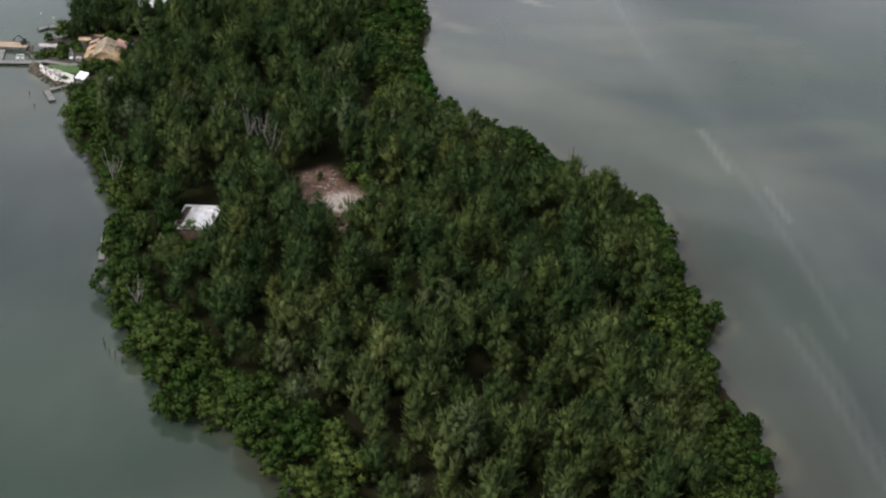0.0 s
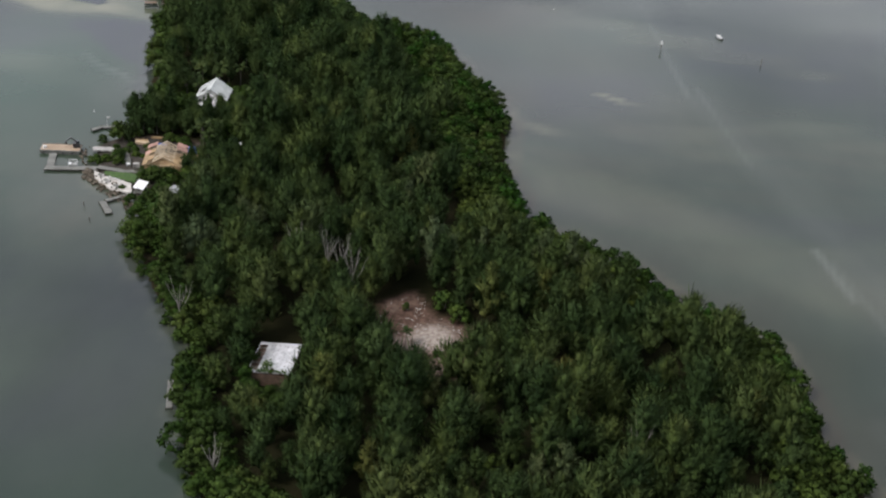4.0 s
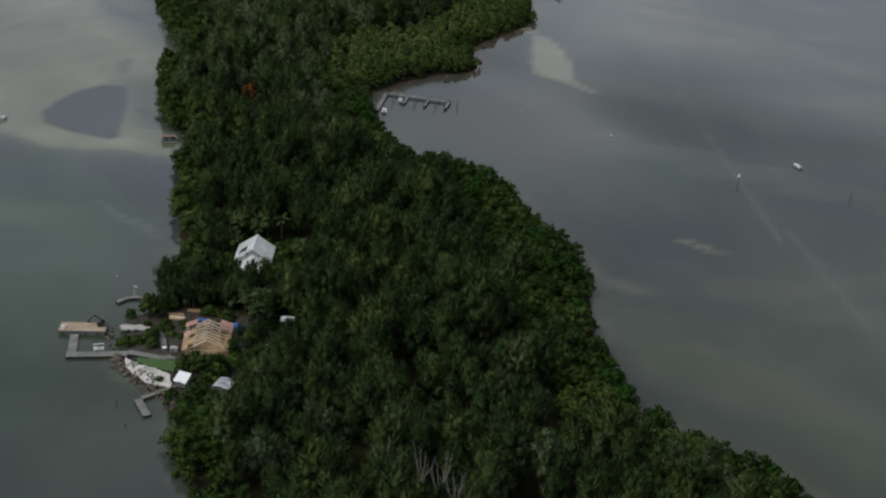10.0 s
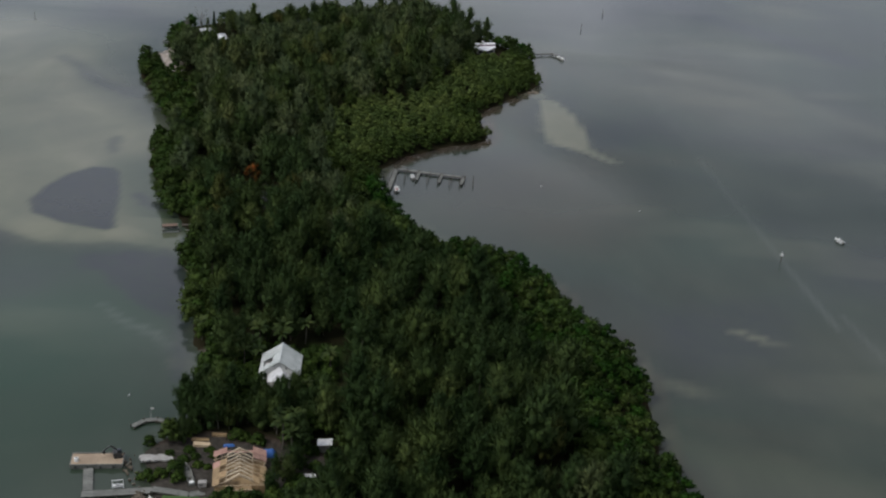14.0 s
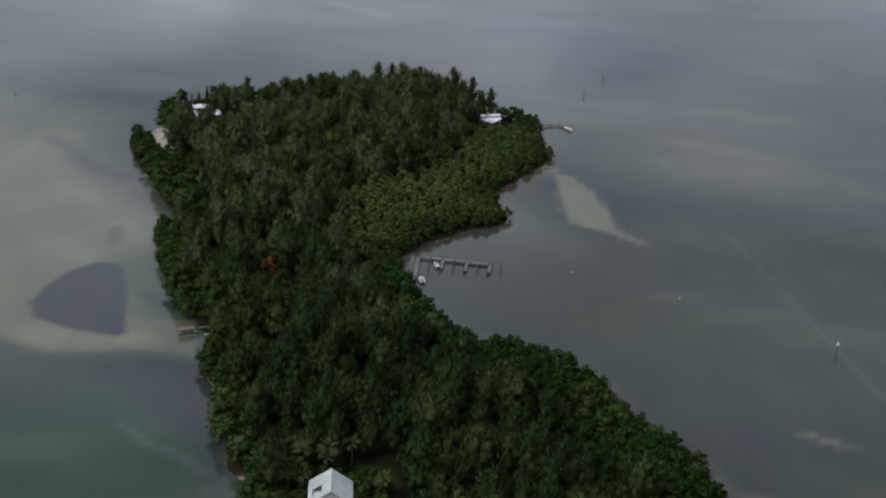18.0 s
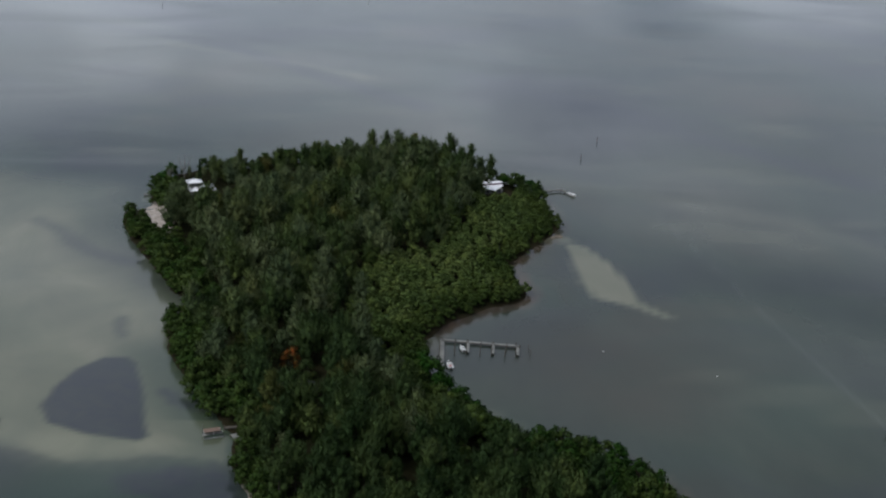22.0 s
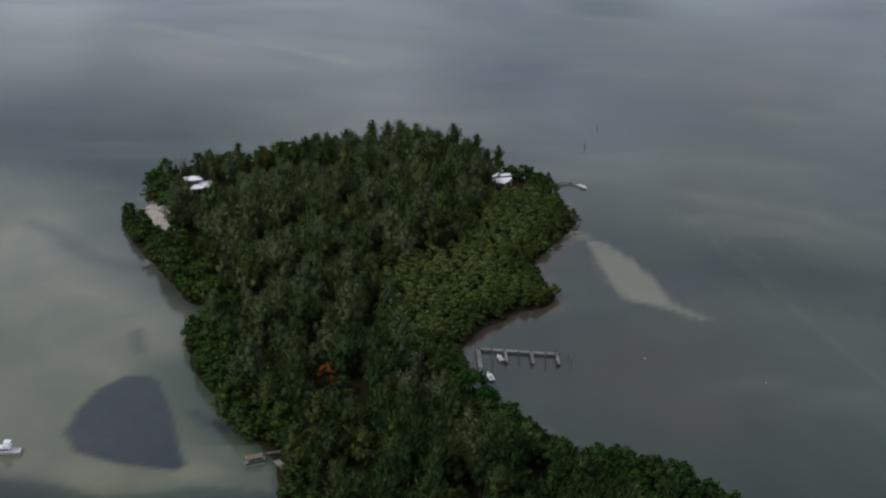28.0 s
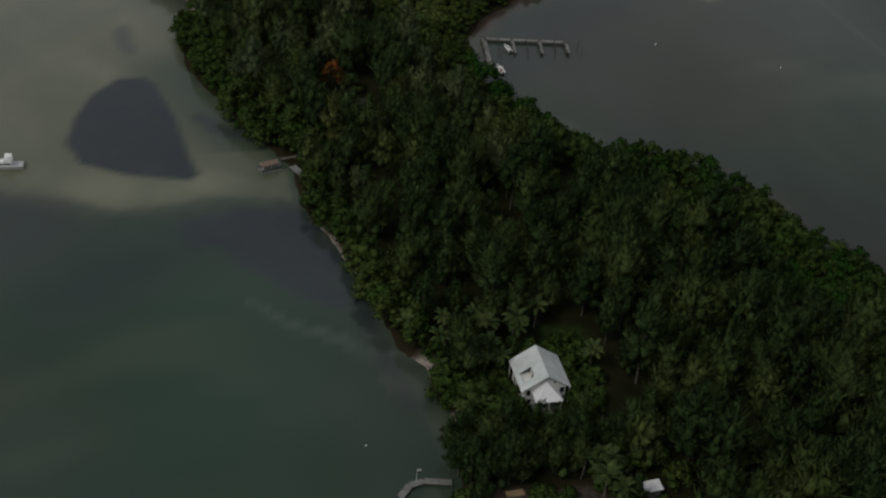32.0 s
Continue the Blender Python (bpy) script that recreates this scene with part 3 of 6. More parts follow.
def pine_leaves(rng, h, r, boughs=16, leaves=27):
    """A casuarina crown: rising boughs that end in soft brushes of thin sprays. Returns leaves and their normals."""
    k = np.arange(boughs)
    az = k * 2.4 + rng.uniform(-0.5, 0.5, boughs) + rng.uniform(0, 6.28)
    f = np.clip(0.34 + 0.6 * (k + 0.5) / boughs + rng.uniform(-0.08, 0.08, boughs), 0.3, 0.96)
    reach = r * np.sin(math.pi * np.clip((f - 0.02) / 1.02, 0, 1)) ** 0.75 * rng.uniform(0.5, 1.1, boughs)
    out = np.stack([np.cos(az), np.sin(az), 0 * az], 1)
    tip = out * reach[:, None] + np.stack([0 * f, 0 * f, h * f], 1)
    mid = out * (reach * rng.uniform(0.42, 0.6, boughs))[:, None] + np.stack([0 * f, 0 * f, h * f - 0.55 * reach], 1)
    lead = np.stack([rng.uniform(-0.16, 0.16, 4) * r, rng.uniform(-0.16, 0.16, 4) * r, h * np.array([0.66, 0.79, 0.9, 0.99])], 1)
    centre = np.concatenate([tip, mid, lead])
    away = np.concatenate([out, out, np.zeros((4, 3))])
    n = len(centre)
    size = r * np.r_[rng.uniform(0.16, 0.27, boughs), rng.uniform(0.24, 0.36, boughs), 0.36, 0.32, 0.24, 0.15]
    inner = np.arange(n) >= boughs
    core, core_n = cores(rng, centre[inner], np.stack([size, size, size * 1.9], 1)[inner] * 0.66)
    d = rng.normal(0, 1, (n, leaves, 3))
    d[..., 2] = np.abs(d[..., 2]) * 1.1 - 0.45
    d = unit(d)
    stretch = np.array([1.0, 1.0, 2.2])
    pos = centre[:, None] + d * stretch * (size[:, None] * rng.uniform(0.1, 1.0, (n, leaves)))[..., None]
    along = d * 0.6 + away[:, None] * 0.28 + np.array([0, 0, 1.0]) + rng.normal(0, 0.25, d.shape)
    hub = np.array([0, 0, h * 0.5])
    shade = unit(0.34 * d + 0.6 * unit(pos - hub) + np.array([0, 0, 0.25]) + rng.normal(0, 0.36, d.shape))
    m = n * leaves
    length = (size[:, None] * rng.uniform(0.9, 2.1, (n, leaves))).reshape(-1)
    co, nrm = blades(rng, pos.reshape(m, 3), along.reshape(m, 3), length, rng.uniform(0.17, 0.36, m), shade.reshape(m, 3))
    return np.concatenate([core, co]), np.concatenate([core_n, nrm])


def dome_leaves(rng, h, r, lumps=12, leaves=42, size=0.62):
    """A broad rounded crown made of leafy lumps. Returns leaves and their normals."""
    az = np.arange(lumps) * 2.4 + rng.uniform(-0.5, 0.5, lumps)
    q = np.sqrt((np.arange(lumps) + 0.5) / lumps)
    lr = r * rng.uniform(0.24, 0.46, lumps)
    centre = np.stack([np.cos(az) * q * r * 0.82, np.sin(az) * q * r * 0.82, h * (0.94 - 0.6 * q ** 2.4) - lr * 0.6 + rng.uniform(-0.1, 0.07, lumps) * h], 1)
    core, core_n = cores(rng, centre, np.stack([lr, lr, lr * 0.85], 1) * 0.64)
    d = rng.normal(0, 1, (lumps, leaves, 3))
    d[..., 2] = np.abs(d[..., 2]) - 0.35
    d = unit(d)
    m = lumps * leaves
    pos = (centre[:, None] + d * np.array([1, 1, 0.85]) * (lr[:, None] * rng.uniform(0.55, 1.12, (lumps, leaves)))[..., None]).reshape(m, 3)
    dd = d.reshape(m, 3)
    along = np.cross(dd, rng.normal(0, 1, dd.shape)) * 0.8 + dd * rng.uniform(0.1, 0.9, (m, 1)) + (0, 0, 0.25)
    shade = unit(dd + 0.3 * unit(pos - (0, 0, h * 0.4)) + (0, 0, 0.2) + rng.normal(0, 0.3, dd.shape))
    co, nrm = blades(rng, pos, along, rng.uniform(0.7, 1.3, m) * size, rng.uniform(0.6, 1.1, m) * size, shade)
    return np.concatenate([core, co]), np.concatenate([core_n, nrm])


def trunk_bm(rng, h, r0, limbs, spread, start=0.3):
    bm = bmesh.new()
    lean = rng.uniform(-0.04, 0.04, 2) * h
    top = Vector((lean[0], lean[1], h))
    rod(bm, (0, 0, -0.4), tuple(top), r0, r0 * 0.2, 6)
    for k in range(limbs):
        f = start + (0.9 - start) * k / max(limbs - 1, 1)
        a = k * 2.4
        p = top * f
        rod(bm, tuple(p), (p.x + math.cos(a) * spread * (1.1 - f * 0.7), p.y + math.sin(a) * spread * (1.1 - f * 0.7), p.z + spread * 0.6), r0 * 0.35, r0 * 0.1, 4)
    return bm


RNG = np.random.default_rng(7)
PINE_FORMS = [(*pine_leaves(RNG, h, r), h, r) for h, r in ((14, 4.3), (17.5, 4.4), (12, 4.6), (15.5, 3.6), (13.5, 5.4), (18, 4.0), (10.5, 4.2), (14.5, 5.0), (13, 3.8), (16, 5.0), (12, 5.2), (15, 4.4))]
MANGROVE_FORMS = [(*dome_leaves(RNG, h, r), h, r) for h, r in ((6.5, 3.4), (7.2, 3.8), (5.6, 3.2), (6.2, 4.0), (7.8, 3.6), (6.8, 3.0))]


# trees that stand out round the building site: where and how large
TALL_PINES = [(-146.5, 419.5, 0.95),  (-112.0, 391, 0.85), (-107, 399, 1.05), (-118.6, 424, 1.05), (-104, 412, 1.15),
              (-117, 385, 0.9), (-150.5, 431, 0.75), (-153.4, 426, 0.75), (-150.2, 422.6, 0.85), (-142.4, 421, 0.72), (-138, 422, 0.64), (-133.4, 421.4, 0.62),
              (-128.6, 422.4, 0.66), (-124, 425, 0.7), (-147.5, 427, 0.9), (-143.5, 429, 0.75), (-119.6, 380.5, 0.75), (-121, 371.5, 0.75), (-116, 375, 0.85), (-112.5, 383.5, 0.85), (-108, 390, 0.95)]
LOW_TREES = [(-155.4, 411.6, 1.0), (-135.4, 383.4, 1.05), (-131.5, 385.0, 0.8), (-139.6, 385.6, 0.7), (-120.4, 393.0, 0.9), (-121.6, 420.4, 0.9), (-113.2, 418.6, 0.9), (-126.2, 417.4, 0.8), (-110.6, 414, 0.9), (-118.2, 419.4, 0.75), (-122.2, 409, 0.7), (-128.8, 371.8, 0.75), (-124.6, 371.4, 0.8), (-131.5, 372.6, 0.7), (-82.5, 283.5, 0.8), (-77.5, 282.5, 0.75), (-73, 284, 0.85), (-80, 278.5, 0.95), (-75, 278, 0.95), (-85.5, 288, 0.9), (-71, 280, 1.0), (-84, 279, 1.0), (-86, 294, 1.0), (-132.6, 423.5, 0.85)]


# pines between the building site, the shore and the white house
FEATHERED = [(-154.4, 423, 0.8), (-152.6, 419.4, 0.78), (-149.4, 418.4, 0.85), (-155.4, 428, 0.72), (-152.6, 430.4, 0.75), (-145, 418.6, 0.8), (-140.4, 420.4, 0.72),
             (-136.6, 431, 0.62), (-131.2, 430.2, 0.6), (-126.8, 431, 0.62), (-133.8, 427.4, 0.66), (-124.6, 396.4, 0.55), (-127.8, 391.0, 0.52), (-127.2, 396.6, 0.46), (-123.4, 402.4, 0.6), (-121.8, 408.6, 0.62), (-123.6, 414.2, 0.66), (-129.4, 425.6, 0.72), (-152.8, 412.6, 0.62), (-197.5, 772, 0.46), (-193, 777, 0.5), (-202, 768, 0.4), (-173.6, 541, 0.62), (-172.2, 534.6, 0.7), (-170.6, 528, 0.7)]


def scatter():
    """Tree feet on a shaken grid: where, which kind, how large."""
    rng = np.random.default_rng(11)
    out = []
    for kind, step in (("pine", 7.0), ("mangrove", 4.1)):
        gx, gy = np.meshgrid(np.arange(-244, 80, step), np.arange(140, 830, step))
        gx[::2] += step / 2
        x = gx.ravel() + rng.uniform(-0.46, 0.46, gx.size) * step
        y = gy.ravel() + rng.uniform(-0.46, 0.46, gx.size) * step
        d = signed(SHORE, x, y)
        low = signed(LOW_MANGROVE, x + wob(x, y, 12, 4), y + wob(y, x, 12, 4))
        east = x > np.interp(y, [130, 330, 395, 530, 615, 820], [22, -10, -52, -104, -152, -136])
        belt = np.where(east, np.interp(y, [130, 330, 380, 430, 510, 560, 610, 745, 790], [20, 18, 22, 28, 28, 40, 34, 13, 6]),
                        np.interp(y, [130, 245, 265, 640, 670, 745, 780], [16, 16, 9, 9, 15, 12, 4]))
        wet = (d < belt + wob(x, y, 16, 5)) | (low > 0)
        wet |= wob(x, y, 13, 1.0, 6) > 0.82
        ok = (d > np.where(east, np.where(y > 690, 1.8, np.where(y > 570, 3.0, 2.9)), np.where(y > 425, 1.0, -0.3))) & (wet == (kind == "mangrove"))
        for yard, gap in ((PINE_CLEARING, -2.6 if kind == "pine" else -1.2), (SITE, -0.6), (HOUSE_YARD, -2.6 if kind == "pine" else -1.0), (HOUSE_LAWN, -3.0 if kind == "pine" else -0.5), (UTILITY_YARD, -1.0), (SHED_YARD, -2.0), (DARK_YARD, -2.2 if kind == "pine" else -1.5), (NW_YARD, -3.6 if kind == "pine" else -2.6), (NE_YARD, -1.4), (BEACH, 0.6), (COVE_BEACH, 0.2), (PALM_BEACH, 0.2), (FLAME_GLADE, -3.0 if kind == "pine" else -1.2), (SHORE_STRIP, 0.0), (STAGE, -0.5), (CARPORT_YARD, -2.5)):
            ok &= signed(yard, x, y) < gap
        x, y, d, east = x[ok], y[ok], d[ok], east[ok]
        extra = np.array(TALL_PINES if kind == "pine" else LOW_TREES, float)
        x, y, d = np.r_[x, extra[:, 0]], np.r_[y, extra[:, 1]], np.r_[d, np.full(len(extra), 30.0)]
        east = np.r_[east, np.ones(len(extra), bool)]
        s = rng.uniform(0.62, 1.26, len(x)) * (1 + wob(x, y, 17, 0.2, 1))
        if kind == "pine":
            s *= np.interp(d, [0, 8, 25], [0.62, 0.85, 1.0])
            s = np.where((x > -146) & (x < -118) & (y > 410) & (y < 436), np.minimum(s, 0.66), s)
            s *= np.where((np.hypot(x + 200, y - 775) < 45) & (x < -205), 0.54, 1.0) * np.where(np.hypot(x + 207, y - 735) < 16, 0.65, 1.0) * np.where(y > 740, np.interp(x, [-200, -170, -130, -105, -80], [0.68, 0.8, 0.88, 1.06, 1.06]), 1.0)
        else:
            s *= np.interp(d, [0, 8, 16], [0.82, 0.95, 1.0]) * np.where(east, 1.0, 1.15)
        s = np.where(signed(LOW_MANGROVE, x, y) > 2, 0.5 * s.mean() + 0.28 * s, s) if kind == "mangrove" else s
        s[-len(extra):] = extra[:, 2]
        z = land_height(x, y)[0]
        row = [x, y, z, s, rng.uniform(0, 6.28, len(x)), rng.integers(0, 12, len(x))]
        if kind == "pine":
            row[3] = np.where(np.hypot(x + 203.9, y - 749.4) < 7.5, row[3] * 0.45, row[3])
            more = np.array(FEATHERED, float).T
            turn = np.arange(more.shape[1]) * 1.7
            row = [np.r_[a, b] for a, b in zip(row, (more[0], more[1], land_height(more[0], more[1])[0], more[2], turn, (np.arange(len(turn)) * 5) % 12))]
        else:
            keep = (x > -149) | (y < 413) | (y > 424)
            row = [a[keep] for a in row]
            row[3] = np.where((row[0] < -213) & (row[1] > 690) & (row[1] < 735), row[3] * 0.7, row[3])
        out.append((kind, *row))
    return out


def plant(kind, x, y, z, s, turn, form):
    forms, mat = (PINE_FORMS, PINE) if kind == "pine" else (MANGROVE_FORMS, MANGROVE)
    form = form % len(forms)
    near = (y > 372) & (y < 520) & (x < -66) if kind == "pine" else (y > 400) & (y < 530) & (x > -90)
    label = "tall feathery grey-green casuarina tree in dense woods" if kind == "pine" else "rounded bright green mangrove tree along the shore"
    name = "casuarina_tree" if kind == "pine" else "mangrove_tree"
    protos = {}
    picked = np.flatnonzero(near)[:300]
    for i in picked:
        k = int(form[i])
        m = Matrix.LocRotScale((x[i], y[i], z[i]), Euler((0, 0, turn[i])), (s[i],) * 3)
        if k not in protos:
            co, nrm, h, r = forms[k]
            tree = empty(name, m, label, "tree", "casuarinas of the woods" if kind == "pine" else "mangroves of the shore")
            part("trunk", trunk_bm(np.random.default_rng(k), h * 0.8, 0.2 if kind == "pine" else 0.14, 6, r * 0.5), BARK, tree)
            crown = new("crown", mesh_np("crown", co, tris_for(co), mat, [("tint", np.full(len(co), (0.02 + 0.05 * (k * 5 % 12)) if kind == "pine" else (0.05 + 0.09 * k)))], False, nrm))
            crown.parent = tree
            protos[k] = tree
        else:
            t = copy_thing(protos[k], Matrix())
            t.matrix_basis = m
    rest = np.setdiff1d(np.arange(len(x)), picked)
    chunks, facing, tint = [], [], []
    rng = np.random.default_rng(91)
    if kind == "pine":
        # the y 500 to 650 term pales far crowns: haze put into leaf colour
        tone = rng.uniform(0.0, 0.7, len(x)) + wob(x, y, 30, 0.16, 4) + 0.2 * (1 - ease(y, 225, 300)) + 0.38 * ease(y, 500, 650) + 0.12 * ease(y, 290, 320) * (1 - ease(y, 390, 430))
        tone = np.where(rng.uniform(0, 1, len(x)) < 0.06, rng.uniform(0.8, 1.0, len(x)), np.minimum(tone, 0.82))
    else:
        inland = signed(SHORE, x, y)
        tone = np.where(x + y * 0.35 > 40, ease(inland, 3, 14) * 0.55 + wob(x, y, 22, 0.2, 4), 0.24) + rng.uniform(-0.05, 0.32, len(x))
        # far northern stand: pale olive leaves with distance haze mixed into their colour
        tone = np.where(signed(LOW_MANGROVE, x, y) > 0, 0.5 + 0.5 * ease(inland, 5, 18) + rng.uniform(-0.12, 0.1, len(x)), tone)
    tone = np.clip(np.where((y < 330) & (tone < 0.82), np.minimum(tone, 0.64), tone), 0, 1)
    for i in rest:
        co, nrm = forms[int(form[i])][:2]
        cu, su = math.cos(turn[i]), math.sin(turn[i])
        facing.append(np.stack([nrm[:, 0] * cu - nrm[:, 1] * su, nrm[:, 0] * su + nrm[:, 1] * cu, nrm[:, 2]], 1).astype(np.float32))
        c, sn = math.cos(turn[i]) * s[i], math.sin(turn[i]) * s[i]
        chunks.append(np.stack([co[:, 0] * c - co[:, 1] * sn + x[i], co[:, 0] * sn + co[:, 1] * c + y[i], co[:, 2] * s[i] + z[i]], 1).astype(np.float32))
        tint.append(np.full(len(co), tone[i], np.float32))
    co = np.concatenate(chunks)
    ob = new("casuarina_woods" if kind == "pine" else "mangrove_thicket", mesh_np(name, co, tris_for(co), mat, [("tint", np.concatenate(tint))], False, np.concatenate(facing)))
    tagged(ob, "dense woods of feathery grey-green casuarinas" if kind == "pine" else "dense rounded green mangrove thicket along the water", "woods" if kind == "pine" else "thicket", kind="stuff")


for row in scatter():
    plant(*row)


# ---- materials of built things ----
WHITE_METAL = plain("white_metal_roofing", (0.72, 0.73, 0.75), (0.82, 0.82, 0.83), 0.8, 0.4, 0.0, 0.1)
# white roofing darkened for house slopes that get less light than the porch
DIM_METAL = plain("dimmed_white_roofing", (0.42, 0.455, 0.44), (0.62, 0.645, 0.63), 0.35, 0.5, 0.0, 0.15)
OLD_METAL = plain("weathered_metal_roofing", (0.26, 0.27, 0.28), (0.56, 0.57, 0.58), 0.5, 0.5, 0.2, 0.2, vary=0.3)
WHITE_PAINT = plain("white_painted_boards", (0.62, 0.62, 0.6), (0.78, 0.78, 0.76), 0.9, 0.6)
GREY_WOOD = plain("weathered_grey_planks", (0.10, 0.105, 0.094), (0.215, 0.215, 0.195), 0.7, 0.85, stretch=(1, 6, 1), vary=0.22)
OLD_WOOD = plain("dark_wet_timber", (0.05, 0.045, 0.035), (0.13, 0.11, 0.09), 1.0, 0.8)
NEW_WOOD = plain("fresh_pine_lumber", (0.44, 0.33, 0.21), (0.60, 0.48, 0.33), 1.0, 0.75, vary=0.2)
PALE_WOOD = plain("pale_new_rafters", (0.56, 0.47, 0.33), (0.70, 0.60, 0.46), 1.0, 0.75, vary=0.2)
PLYWOOD = plain("plywood_sheathing", (0.26, 0.175, 0.09), (0.44, 0.31, 0.165), 0.6, 0.8, vary=0.3)
PINK_WRAP = plain("pink_sheathing_board", (0.34, 0.19, 0.15), (0.46, 0.28, 0.22), 0.8, 0.8, vary=0.3)
BLUE_TARP = plain("blue_tarpaulin", (0.03, 0.10, 0.34), (0.06, 0.18, 0.5), 1.0, 0.45)
CONCRETE = plain("pale_concrete", (0.26, 0.25, 0.235), (0.42, 0.41, 0.39), 0.5, 0.9)
WHITE_SAND = plain("white_sand", (0.42, 0.40, 0.365), (0.62, 0.60, 0.56), 0.6, 0.95)
TURF = plain("mown_lawn", (0.032, 0.072, 0.014), (0.056, 0.108, 0.024), 1.2, 0.95)
ROCK = plain("brown_rip_rap_stone", (0.055, 0.046, 0.034), (0.18, 0.15, 0.112), 0.9, 0.95, vary=0.45)
BARGE_STEEL = plain("rusty_grey_steel", (0.10, 0.11, 0.10), (0.22, 0.22, 0.20), 0.8, 0.7, 0.3)
BARGE_DECK = plain("brown_barge_deck", (0.27, 0.20, 0.14), (0.40, 0.31, 0.22), 0.4, 0.9)
GELCOAT = plain("white_gelcoat", (0.70, 0.71, 0.70), (0.82, 0.82, 0.80), 0.6, 0.3, 0.0, 0.05)
BLACK_PAINT = plain("black_machine_paint", (0.015, 0.015, 0.016), (0.05, 0.05, 0.05), 1.5, 0.5)
RED_CANVAS = plain("red_canvas", (0.35, 0.05, 0.04), (0.45, 0.09, 0.07), 1.0, 0.8)
GREEN_METAL = plain("dark_green_panel", (0.03, 0.06, 0.04), (0.06, 0.10, 0.07), 1.0, 0.6)
CANVAS = plain("faded_brown_canvas", (0.11, 0.072, 0.052), (0.22, 0.15, 0.115), 1.2, 0.9)
SHINGLE = plain("dark_grey_shingles", (0.022, 0.022, 0.027), (0.05, 0.05, 0.058), 1.5, 0.9)
PURPLE_ROOF = plain("plum_roof_trim", (0.10, 0.04, 0.08), (0.16, 0.07, 0.12), 1.0, 0.6)
DEAD_BARK = plain("bleached_dead_bark", (0.13, 0.125, 0.11), (0.26, 0.25, 0.225), 1.0, 0.9)
PALM_LEAF = foliage("palm_fronds", (0.026, 0.046, 0.014), (0.038, 0.060, 0.018), (0.056, 0.076, 0.024), 0.2)
FLAME_LEAF = foliage("flame_tree_flowers", (0.045, 0.05, 0.015), (0.12, 0.06, 0.015), (0.26, 0.08, 0.02), 0.5)
SHRUB = foliage("broad_shrub_leaves", (0.028, 0.056, 0.012), (0.044, 0.080, 0.016), (0.066, 0.104, 0.022), 0.25)


def glass():
    m, nt, b = material("dark_window_glass", 0.08)
    b.inputs["Base Color"].default_value = (0.02, 0.025, 0.03, 1)
    return m


GLASS = glass()
GRID_RNG = np.random.default_rng(23)


def ground_at(x, y):
    return float(land_height(np.array([float(x)]), np.array([float(y)]))[0][0])


def turned(x, y, z, deg):
    return pose(x, y, z, 0, 0, deg)


